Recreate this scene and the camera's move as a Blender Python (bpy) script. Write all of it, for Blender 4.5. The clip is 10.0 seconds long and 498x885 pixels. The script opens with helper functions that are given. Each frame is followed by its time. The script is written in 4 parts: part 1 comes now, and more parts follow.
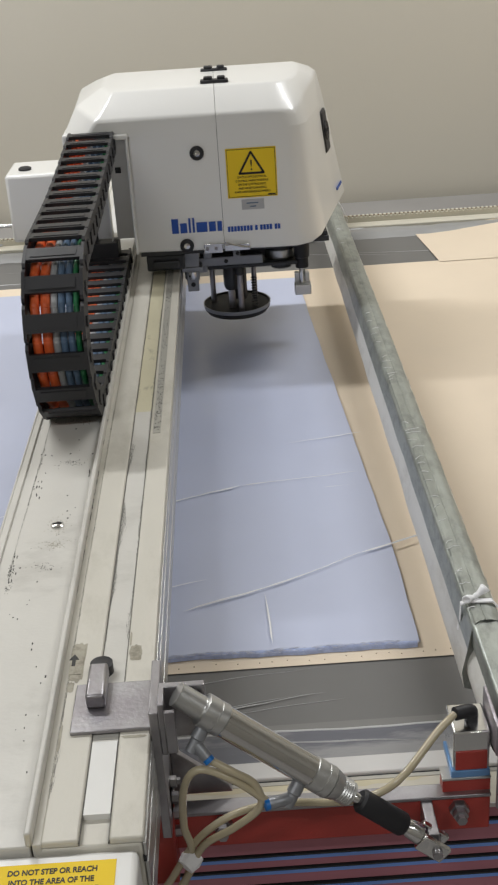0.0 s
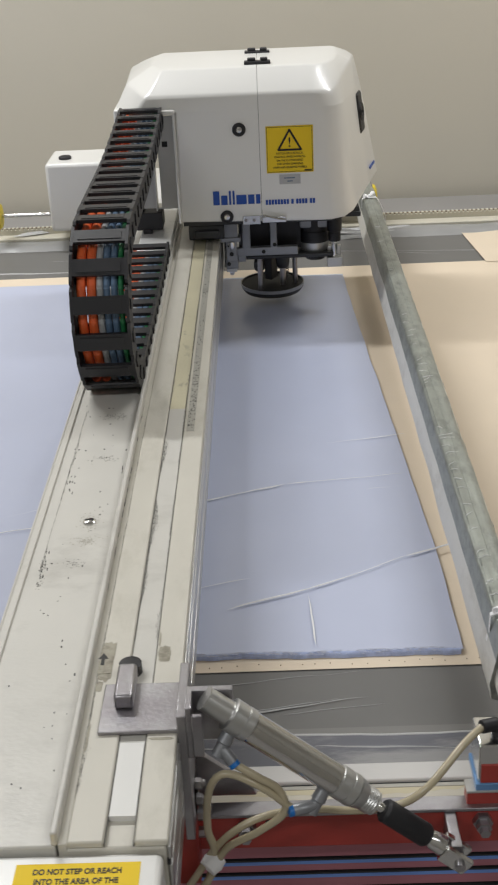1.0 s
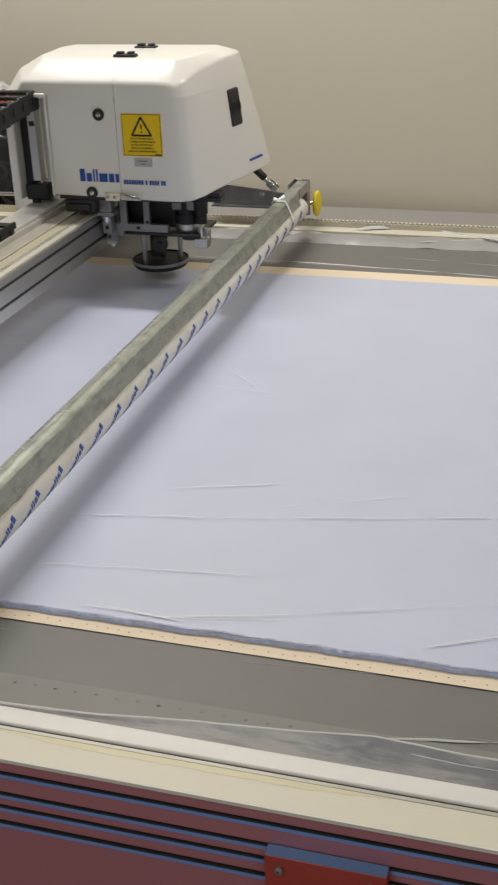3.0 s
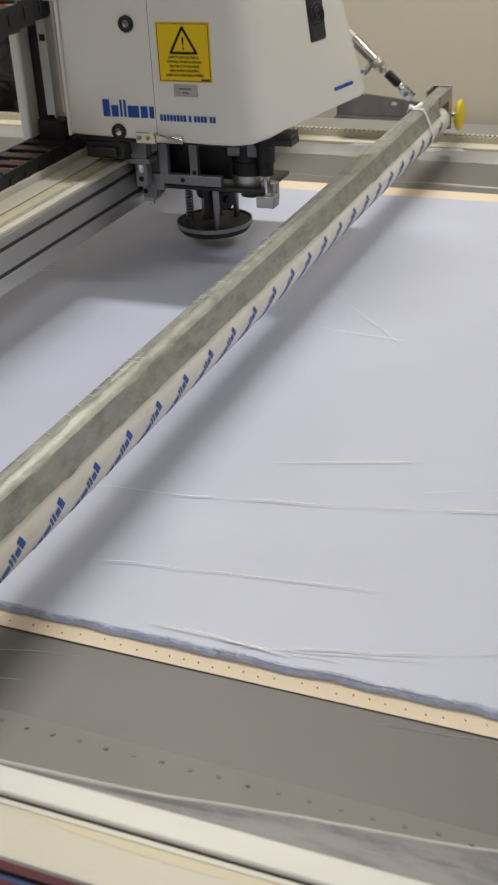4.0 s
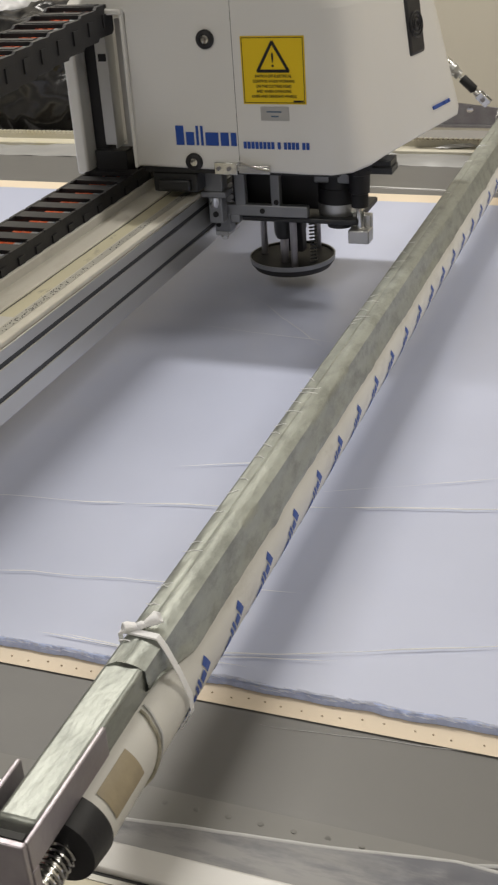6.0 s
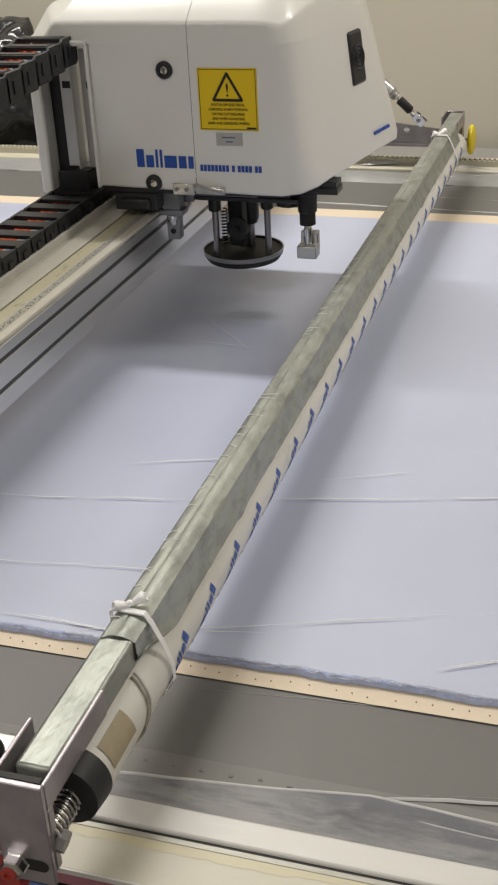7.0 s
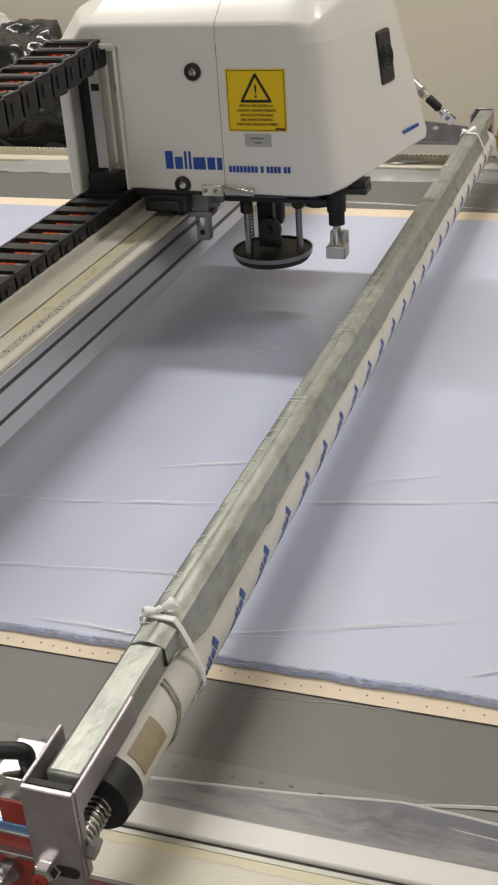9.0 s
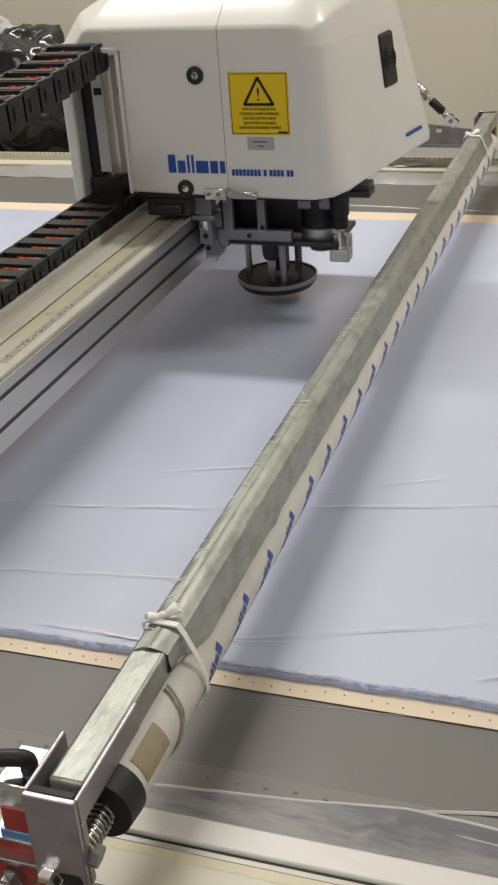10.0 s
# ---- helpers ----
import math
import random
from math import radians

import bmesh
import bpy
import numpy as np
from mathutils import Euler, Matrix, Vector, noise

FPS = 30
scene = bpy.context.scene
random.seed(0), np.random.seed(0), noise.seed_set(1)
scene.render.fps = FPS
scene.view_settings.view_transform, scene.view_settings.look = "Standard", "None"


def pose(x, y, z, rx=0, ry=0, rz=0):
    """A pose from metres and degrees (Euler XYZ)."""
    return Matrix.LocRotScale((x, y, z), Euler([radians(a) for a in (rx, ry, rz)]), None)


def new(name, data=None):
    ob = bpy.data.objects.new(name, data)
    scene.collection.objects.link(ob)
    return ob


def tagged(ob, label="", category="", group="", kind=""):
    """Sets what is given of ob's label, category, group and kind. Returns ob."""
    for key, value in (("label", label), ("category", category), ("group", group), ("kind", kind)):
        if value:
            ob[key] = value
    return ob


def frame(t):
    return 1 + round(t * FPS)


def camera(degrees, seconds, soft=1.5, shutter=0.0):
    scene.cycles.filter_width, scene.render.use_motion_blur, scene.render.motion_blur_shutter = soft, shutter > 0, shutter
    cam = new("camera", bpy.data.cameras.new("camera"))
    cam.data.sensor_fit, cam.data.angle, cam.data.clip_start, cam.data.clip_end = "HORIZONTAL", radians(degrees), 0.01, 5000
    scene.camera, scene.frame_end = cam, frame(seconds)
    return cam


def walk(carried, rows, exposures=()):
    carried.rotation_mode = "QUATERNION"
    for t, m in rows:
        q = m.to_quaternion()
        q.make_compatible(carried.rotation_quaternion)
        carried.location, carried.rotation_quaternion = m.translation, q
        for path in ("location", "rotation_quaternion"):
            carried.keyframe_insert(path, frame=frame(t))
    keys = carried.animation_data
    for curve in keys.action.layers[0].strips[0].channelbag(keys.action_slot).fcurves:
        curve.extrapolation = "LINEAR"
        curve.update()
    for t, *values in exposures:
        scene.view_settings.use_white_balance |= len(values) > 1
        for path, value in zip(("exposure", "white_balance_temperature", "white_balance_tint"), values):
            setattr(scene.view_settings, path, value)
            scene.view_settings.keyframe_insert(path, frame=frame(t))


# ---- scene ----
cam = camera(24.0, 10.0, soft=2.2, shutter=0.3)
# seconds, x, y, z, yaw, pitch, roll
PATH = [
    (0, 0.053, -1.294, 0.976, -0.15, -26.30, -3.82),
    (0.5, 0.041, -1.280, 0.983, 0.83, -26.68, -3.62),
    (1, 0.025, -1.286, 0.994, 1.45, -26.82, -2.76),
    (1.5, 0.056, -1.271, 0.987, 4.08, -26.49, -2.63),
    (2, 0.053, -1.263, 0.955, 8.40, -25.90, -3.07),
    (2.5, 0.027, -1.264, 0.969, 13.05, -26.11, -3.03),
    (3, -0.029, -1.271, 0.973, 17.47, -26.02, -2.24),
    (3.2, -0.030, -1.274, 0.986, 19.02, -26.08, -2.96),
    (4.3, -0.223, -0.722, 0.707, 25.57, -28.75, -4.51),
    (4.5, -0.219, -0.705, 0.687, 26.54, -28.33, -5.76),
    (5, -0.204, -0.738, 0.749, 26.28, -29.51, -5.23),
    (5.2, -0.182, -0.730, 0.736, 27.01, -29.20, -4.85),
    (6.3, -0.092, -0.848, 0.758, 20.04, -27.57, -4.01),
    (6.5, -0.074, -0.872, 0.786, 19.52, -28.11, -3.93),
    (7, -0.071, -0.938, 0.810, 18.48, -27.76, -3.09),
    (7.5, -0.068, -0.937, 0.811, 18.72, -27.80, -3.39),
    (8, -0.068, -0.941, 0.829, 18.97, -28.13, -3.23),
    (8.5, -0.071, -0.932, 0.813, 19.52, -27.79, -3.74),
    (9, -0.072, -0.932, 0.815, 20.12, -27.78, -4.11),
    (9.5, -0.072, -0.930, 0.817, 20.52, -27.78, -4.20),
    (10, -0.072, -0.926, 0.812, 20.38, -27.56, -4.46),
]
walk(cam, [(t, pose(x, y, z, 90 + p, 0, w) @ pose(0, 0, 0, 0, 0, r)) for t, x, y, z, w, p, r in PATH],
     exposures=[(0, .05, 6220, 9), (1, .03, 6230, 9), (2, .05, 6150, 9), (2.6, -.06, 6720, 9), (4.5, -.03, 6800, 9), (6.5, .03, 6780, 9), (10, .06, 6800, 9)])

# how the gantry travels along the table: seconds, metres
TRAVEL = [(0, 0.144), (0.5, 0.141), (0.9, 0.129), (1, 0.122), (1.1, 0.084), (1.2, 0), (1.35, -0.112), (1.5, -0.22), (2, -0.631), (2.4, -0.94), (2.5, -0.996), (2.7, -1.035), (3, -1.058), (3.2, -1.086), (4.3, -1.025), (4.5, -0.999), (5, -0.999), (5.2, -0.952), (6.3, -0.652), (6.5, -0.65), (7, -0.656), (10, -0.656)]
# how the head runs along the gantry
RUN = [(0, -0.12), (0.5, -0.01), (1, 0.062), (1.5, 0.114), (2, 0.146), (2.5, 0.164), (3, 0.177), (3.2, 0.207), (4.3, -0.227), (4.5, -0.221), (5, -0.221), (5.2, -0.215), (6.3, -0.286), (6.5, -0.273), (7, -0.272), (7.5, -0.272), (8, -0.271), (8.5, -0.269), (9, -0.268), (9.5, -0.267), (10, -0.267)]
# lift of the tool carriage, of its presser plate, and the turn of the plate in degrees
LIFT = [(0, .045, .024, -20), (.1, .012, .012, -6), (.2, 0, 0, 0), (.8, 0, 0, 0), (1, 0, 0, 60), (1.5, 0, 0, 130), (2, 0, 0, 180), (3.2, 0, 0, 190), (4, 0, 0, 240),
        (4.5, 0, 0, 300), (5.2, 0, 0, 330), (5.8, 0, 0, 350), (6.3, .034, .02, 360), (6.5, .06, .032, 390), (6.7, .075, .045, 470), (7.1, .075, .045, 530),
        (9.4, .075, .045, 540), (9.6, .075, .045, 620), (9.8, .066, .036, 690), (9.9, .034, .018, 710), (10, 0, 0, 720)]


def glide(rows, t, k=1):
    """A value between the rows, straight from row to row."""
    for a, b in zip(rows, rows[1:]):
        if t <= b[0]:
            f = (t - a[0]) / (b[0] - a[0])
            return a[k] + (b[k] - a[k]) * max(0, f)
    return rows[-1][k]


# ---------------------------------------------------------------- light
scene.view_settings.exposure = 0.0
world = bpy.data.worlds.new("world")
scene.world = world
world.use_nodes = True
world.node_tree.nodes["Background"].inputs[0].default_value = (1.0, .95, .87, 1)
world.node_tree.nodes["Background"].inputs[1].default_value = 0.17


def ceiling_lamp(x, y, z, sx, sy, watts, colour=(1, .975, .94)):
    d = bpy.data.lights.new("tube_light", "AREA")
    d.shape, d.size, d.size_y, d.energy, d.color = "RECTANGLE", sx, sy, watts, colour
    ob = new("tube_light", d)
    ob.matrix_world = pose(x, y, z)
    return ob


ceiling_lamp(-1.75, -2.5, 3.0, 1.8, .16, 42)
ceiling_lamp(1.7, -2.5, 3.0, 1.6, .16, 24)
ceiling_lamp(-1.75, 1.8, 3.0, 1.8, .16, 76)
ceiling_lamp(1.7, 1.8, 3.0, 1.6, .16, 48)


# ---------------------------------------------------------------- materials
def mat(name, col, rough=.5, metal=0.0, var=.12, scale=14.0, bump=.15, fine=220.0, coat=0.0, stain=None, stain_at=(.55, .75), stain_scale=3.0, streak=(1, 1, 1)):
    m = bpy.data.materials.new(name)
    m.use_nodes = True
    nt = m.node_tree
    n, l = nt.nodes, nt.links
    b = n["Principled BSDF"]
    tc = n.new("ShaderNodeTexCoord")
    mp = n.new("ShaderNodeMapping")
    mp.inputs["Scale"].default_value = streak
    l.new(tc.outputs["Object"], mp.inputs["Vector"])
    n1 = n.new("ShaderNodeTexNoise")
    n1.inputs["Scale"].default_value, n1.inputs["Detail"].default_value = scale, 6
    l.new(mp.outputs[0], n1.inputs["Vector"])
    mix = n.new("ShaderNodeMix")
    mix.data_type = "RGBA"
    c = Vector(col)
    mix.inputs[6].default_value = (*(c * (1 - var)), 1)
    mix.inputs[7].default_value = (*[min(1, v * (1 + var)) for v in c], 1)
    l.new(n1.outputs["Fac"], mix.inputs[0])
    out = mix.outputs[2]
    if stain:
        n2 = n.new("ShaderNodeTexNoise")
        n2.inputs["Scale"].default_value, n2.inputs["Detail"].default_value = stain_scale, 8
        n2.inputs["Roughness"].default_value = .7
        l.new(mp.outputs[0], n2.inputs["Vector"])
        ramp = n.new("ShaderNodeValToRGB")
        ramp.color_ramp.elements[0].position, ramp.color_ramp.elements[1].position = stain_at
        l.new(n2.outputs["Fac"], ramp.inputs[0])
        mx = n.new("ShaderNodeMix")
        mx.data_type = "RGBA"
        l.new(ramp.outputs[0], mx.inputs[0])
        l.new(out, mx.inputs[6])
        mx.inputs[7].default_value = (*stain, 1)
        out = mx.outputs[2]
    l.new(out, b.inputs["Base Color"])
    b.inputs["Roughness"].default_value, b.inputs["Metallic"].default_value = rough, metal
    b.inputs["Coat Weight"].default_value, b.inputs["Coat Roughness"].default_value = coat, .15
    rr = n.new("ShaderNodeMapRange")
    rr.inputs["To Min"].default_value, rr.inputs["To Max"].default_value = rough * .8, min(1, rough * 1.25)
    l.new(n1.outputs["Fac"], rr.inputs["Value"])
    l.new(rr.outputs[0], b.inputs["Roughness"])
    if bump:
        n3 = n.new("ShaderNodeTexNoise")
        n3.inputs["Scale"].default_value, n3.inputs["Detail"].default_value = fine, 3
        l.new(mp.outputs[0], n3.inputs["Vector"])
        bp = n.new("ShaderNodeBump")
        bp.inputs["Strength"].default_value, bp.inputs["Distance"].default_value = bump, .002
        l.new(n3.outputs["Fac"], bp.inputs["Height"])
        l.new(bp.outputs[0], b.inputs["Normal"])
    return m


M_CLOTH = mat("pale_blue_cloth_under_film", (.515, .555, .71), .38, var=.05, scale=5, bump=.03, fine=60, coat=.35)
M_HEM = mat("blue_cloth_edge", (.44, .51, .78), .7, var=.35, scale=90, bump=.5, fine=400)
M_PEACH = mat("cream_underlay_paper", (.74, .63, .49), .6, var=.05, scale=6, bump=.1)
M_GREY = mat("grey_belt_under_film", (.152, .149, .144), .44, var=.10, scale=7, bump=.06, fine=40)
M_FILM = mat("clear_film_fold", (.30, .30, .295), .45, var=.30, scale=16, bump=.35, fine=45, coat=.1, streak=(.35, 1, 1))
M_HOLE = mat("brown_pin_hole", (.22, .15, .08), .8, var=.2, bump=0)
M_DOT = mat("dark_grey_dot", (.184, .180, .171), .5, var=.1, bump=0)
# lighter copy of the film colour, for light caught on ridges and folds
M_FOLD_LIT = mat("film_ridge_highlight", (.52, .52, .52), .35, var=.2, scale=30, bump=.3, fine=60)
M_STRIPFILM = mat("doubled_film_over_belt", (.200, .196, .186), .52, var=.08, scale=9, bump=.08, fine=40)
M_PATCH = mat("brown_scuffed_paper", (.36, .30, .20), .5, var=.25, scale=60, bump=.2, stain=(.30, .08, .04), stain_at=(.62, .72), stain_scale=40)
# near-white crease colour paints the shine of the film
M_CREASE_GLINT = mat("film_crease_highlight", (.90, .91, .97), .22, var=.12, scale=40, bump=.2, coat=.3)
M_RAIL = mat("cream_painted_rail", (.61, .58, .485), .42, var=.08, scale=9, bump=.1, stain=(.56, .50, .27), stain_at=(.54, .70), stain_scale=2.4, streak=(.3, 1, 1))
M_WHITE_RAIL = mat("white_film_rail", (.68, .67, .65), .35, var=.08, scale=14, bump=.3, fine=60, streak=(.3, 1, 1))
M_BRIDGE = mat("worn_ivory_beam", (.61, .585, .515), .4, var=.08, scale=14, bump=.12, stain=(.40, .38, .31), stain_at=(.50, .78), stain_scale=6, streak=(1, .5, 1))
M_TRAY = mat("worn_white_tray", (.61, .595, .55), .36, var=.08, scale=9, bump=.12, stain=(.40, .385, .35), stain_at=(.52, .80), stain_scale=5, streak=(.6, 1, 1))
M_YELLOWED = mat("yellowed_rail_top", (.60, .56, .40), .45, var=.12, scale=18, bump=.15, stain=(.20, .19, .14), stain_at=(.60, .74), stain_scale=30, streak=(1, .5, 1))
M_ALU = mat("brushed_aluminium", (.56, .56, .55), .34, .85, var=.10, scale=12, bump=.08, streak=(1, .08, 1))
M_STEEL = mat("zinc_plated_steel", (.37, .362, .375), .36, .9, var=.2, scale=22, bump=.15, stain=(.27, .25, .27), stain_at=(.42, .72), stain_scale=14)
M_GALV = mat("galvanised_steel_under_film", (.355, .375, .345), .44, .6, var=.28, scale=75, bump=.45, fine=130, coat=.12, stain=(.235, .25, .23), stain_at=(.46, .68), stain_scale=46, streak=(1, .45, 1))
M_CHROME = mat("polished_steel", (.70, .70, .69), .16, 1.0, var=.05, scale=30, bump=.02)
M_BARREL = mat("satin_stainless_barrel", (.66, .65, .63), .13, 1.0, var=.06, scale=20, bump=.03, streak=(1, 1, 1))
M_COVER = mat("glossy_white_cover", (.78, .775, .75), .30, var=.02, scale=3, bump=.04, fine=300, coat=.35)
M_BLACK = mat("black_plastic", (.015, .015, .018), .50, var=.2, scale=30, bump=.1)
M_DARK = mat("dark_machine_steel", (.05, .052, .055), .38, .5, var=.2, scale=25, bump=.1)
M_TOOL = mat("grey_cast_aluminium", (.30, .31, .33), .42, .55, var=.10, scale=25, bump=.15)
M_RED = mat("anodised_red_beam", (.45, .18, .225), .34, .3, var=.08, scale=8, bump=.06, streak=(.2, 1, 1))
M_REDP = mat("red_painted_steel", (.38, .045, .035), .38, .1, var=.10, scale=20, bump=.1)
# blue light reflected by the beam's rib edges, put into the colour
M_BLUE_SHEEN = mat("painted_blue_reflection", (.19, .34, .78), .35, .3, var=.15, scale=10, bump=.05)
M_BLUE_EDGE = mat("light_blue_edge", (.15, .30, .56), .3, .3, var=.1, scale=10, bump=.05)
M_COLLAR = mat("blue_plastic_collar", (.015, .16, .50), .35, var=.05, bump=0)
M_SCUFF = mat("scuffed_grey_brown_grime", (.36, .335, .265), .5, var=.25, scale=60, bump=.15, stain=(.17, .15, .11), stain_at=(.52, .70), stain_scale=45)
M_GRIME = mat("dark_rubbed_grime", (.14, .135, .12), .6, var=.35, scale=120, bump=.1)
# the blue-grey stain paints shade in the hollows of the film
M_BAND = mat("cloudy_film_shaded_hollows", (.285, .282, .284), .50, var=.25, scale=14, bump=.15, fine=40, stain=(.135, .138, .160), stain_at=(.46, .58), stain_scale=9, streak=(.30, 1.3, 1))
M_ZINC = mat("passivated_zinc_plate", (.40, .37, .395), .38, .75, var=.22, scale=26, bump=.18, stain=(.33, .29, .33), stain_at=(.45, .72), stain_scale=20)
M_STRIP = mat("grey_worn_strip", (.44, .43, .385), .4, .2, var=.15, scale=12, bump=.1, stain=(.22, .21, .18), stain_at=(.55, .75), stain_scale=9, streak=(.25, 1, 1))
M_FRINGE = mat("pale_blue_threads", (.60, .63, .78), .7, var=.35, scale=200, bump=0)
M_PLATE = mat("bright_worn_plate", (.76, .76, .75), .38, .35, var=.12, scale=14, bump=.1, stain=(.40, .39, .35), stain_at=(.56, .72), stain_scale=16)
M_YSTAIN = mat("yellowed_film_stain", (.61, .56, .39), .4, var=.12, scale=20, bump=.05, streak=(.3, 1, 1))
M_SLOT = mat("black_slot", (.012, .012, .012), .6, var=.2, bump=0)
M_YELLOW = mat("yellow_sticker", (.83, .58, .010), .6, var=.03, scale=20, bump=.03)
M_YKNOB = mat("yellow_plastic_button", (.75, .58, .015), .35, var=.05, scale=20, bump=.03)
M_INK = mat("black_ink", (.012, .012, .012), .5, var=.1, bump=0)
M_BLUEINK = mat("blue_ink", (.018, .075, .36), .4, var=.1, bump=0)
M_LABEL = mat("silver_label", (.50, .50, .50), .35, .4, var=.08, scale=60, bump=.05)
M_TUBE = mat("white_cardboard_tube", (.70, .69, .65), .42, var=.08, scale=16, bump=.3, fine=60, stain=(.50, .48, .43), stain_at=(.52, .74), stain_scale=14, streak=(1, .5, 1))
M_TIE = mat("white_cloth_tie", (.93, .93, .95), .8, var=.06, scale=60, bump=.4, fine=500)
M_HOSE = mat("clear_amber_hose", (.46, .40, .27), .22, var=.1, scale=20, bump=.02, coat=.5)
M_ORANGE = mat("orange_cable", (.70, .12, .03), .4, var=.1, bump=.05)
M_CGREY = mat("grey_cable", (.35, .36, .37), .4, var=.1, bump=.05)
M_CBLUE = mat("steel_blue_cable", (.10, .16, .25), .4, var=.1, bump=.05)
M_CGREEN = mat("green_cable", (.02, .17, .06), .4, var=.1, bump=.05)
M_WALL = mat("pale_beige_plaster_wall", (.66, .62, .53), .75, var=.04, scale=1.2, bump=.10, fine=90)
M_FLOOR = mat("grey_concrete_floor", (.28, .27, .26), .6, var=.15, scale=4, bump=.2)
# unseen walls and ceiling, coloured dark enough to limit bounced light
M_WALL_LOWBOUNCE = mat("unseen_low_bounce_wall", (.34, .33, .30), .8, var=.05, scale=1.2, bump=.1, fine=90)
M_CEIL = mat("low_bounce_ceiling", (.50, .49, .47), .8, var=.03, scale=3, bump=.1)
M_BAG = mat("black_bin_bag", (.012, .012, .013), .22, var=.2, scale=12, bump=.6, fine=30, coat=.3)
M_WBAG = mat("white_plastic_bag", (.45, .45, .46), .35, var=.12, scale=14, bump=.5, fine=30)


# ---------------------------------------------------------------- mesh helpers
def box(bm, x0, x1, y0, y1, z0, z1, m=None):
    vs = [Vector((x, y, z)) for z in (z0, z1) for y in (y0, y1) for x in (x0, x1)]
    vs = [bm.verts.new(m @ v if m else v) for v in vs]
    for f in ((0, 2, 3, 1), (4, 5, 7, 6), (0, 1, 5, 4), (2, 6, 7, 3), (0, 4, 6, 2), (1, 3, 7, 5)):
        bm.faces.new([vs[i] for i in f])
    return vs


def basis(a, b):
    d = (Vector(b) - Vector(a)).normalized()
    s = Vector((0, 0, 1)) if abs(d.z) < .9 else Vector((1, 0, 0))
    u = d.cross(s).normalized()
    return d, u, d.cross(u)


def lathe(bm, a, b, rows, seg=24, caps=True):
    """A body turned round the line from a to b: rows of (part of the way, radius)."""
    a, b = Vector(a), Vector(b)
    d, u, v = basis(a, b)
    rings = []
    for f, r in rows:
        c = a.lerp(b, f)
        rings.append([bm.verts.new(c + (u * math.cos(k * math.tau / seg) + v * math.sin(k * math.tau / seg)) * r) for k in range(seg)])
    for p, q in zip(rings, rings[1:]):
        for k in range(seg):
            bm.faces.new((p[k], p[(k + 1) % seg], q[(k + 1) % seg], q[k]))
    if caps:
        bm.faces.new(rings[0][::-1])
        bm.faces.new(rings[-1])


def cyl(bm, a, b, r, seg=20):
    lathe(bm, a, b, ((0, r * .92), (.03, r), (.97, r), (1, r * .92)), seg)


def prism(bm, pts, a, b, to):
    """A flat outline pushed from depth a to b; to(u, v, d) gives the place."""
    p = [bm.verts.new(to(u, v, a)) for u, v in pts]
    q = [bm.verts.new(to(u, v, b)) for u, v in pts]
    bm.faces.new(p[::-1])
    bm.faces.new(q)
    for k in range(len(pts)):
        j = (k + 1) % len(pts)
        bm.faces.new((p[k], p[j], q[j], q[k]))


def hose(bm, pts, r, seg=10, smooth=8):
    """A round tube along a smooth line through the points."""
    P = [Vector(p) for p in pts]
    P = [P[0] * 2 - P[1]] + P + [P[-1] * 2 - P[-2]]
    line = []
    for i in range(1, len(P) - 2):
        for k in range(smooth):
            t = k / smooth
            line.append(.5 * (2 * P[i] + (P[i + 1] - P[i - 1]) * t + (2 * P[i - 1] - 5 * P[i] + 4 * P[i + 1] - P[i + 2]) * t * t
                              + (3 * P[i] - P[i - 1] - 3 * P[i + 1] + P[i + 2]) * t ** 3))
    line.append(P[-2])
    rings, ref = [], Vector((.3, .5, .8)).normalized()
    for i, c in enumerate(line):
        d = (line[min(i + 1, len(line) - 1)] - line[max(i - 1, 0)]).normalized()
        u = (ref - d * ref.dot(d)).normalized()
        w = d.cross(u)
        rings.append([bm.verts.new(c + (u * math.cos(k * math.tau / seg) + w * math.sin(k * math.tau / seg)) * r) for k in range(seg)])
    for p, q in zip(rings, rings[1:]):
        for k in range(seg):
            bm.faces.new((p[k], p[(k + 1) % seg], q[(k + 1) % seg], q[k]))
    bm.faces.new(rings[0][::-1])
    bm.faces.new(rings[-1])


def thing(name, origin, label, category, group="", kind=""):
    ob = new(name)
    ob.empty_display_size = .05
    ob.location = origin
    ob["origin"] = list(origin)
    return tagged(ob, label, category, group, kind)


def origin_of(ob):
    return Vector(ob["origin"])


def part(name, bm, material, parent=None, label="", bevel=0.0, smooth=40, seg=2, origin=None):
    """Links a bmesh as one mesh under a thing or a part. Its places are given in the space of the whole place at rest."""
    o = Vector(origin) if origin is not None else (origin_of(parent) if parent else Vector())
    bmesh.ops.recalc_face_normals(bm, faces=bm.faces)
    bmesh.ops.translate(bm, verts=bm.verts, vec=-o)
    me = bpy.data.meshes.new(name)
    bm.to_mesh(me)
    bm.free()
    for mm in (material if isinstance(material, (list, tuple)) else [material]):
        me.materials.append(mm)
    if smooth:
        me.shade_smooth()
        me.set_sharp_from_angle(angle=radians(smooth))
    ob = new(name, me)
    ob["origin"] = list(o)
    if parent:
        ob.parent = parent
        ob.location = o - origin_of(parent)
    else:
        ob.location = o
    if bevel:
        md = ob.modifiers.new("bevel", "BEVEL")
        md.width, md.segments, md.limit_method, md.angle_limit = bevel, seg, "ANGLE", radians(30)
        md.harden_normals = False
    if label:
        tagged(ob, label)
    return ob


def B(*boxes):
    bm = bmesh.new()
    for b in boxes:
        box(bm, *b)
    return bm


def C(*cyls):
    bm = bmesh.new()
    for a, b, r in cyls:
        cyl(bm, a, b, r)
    return bm


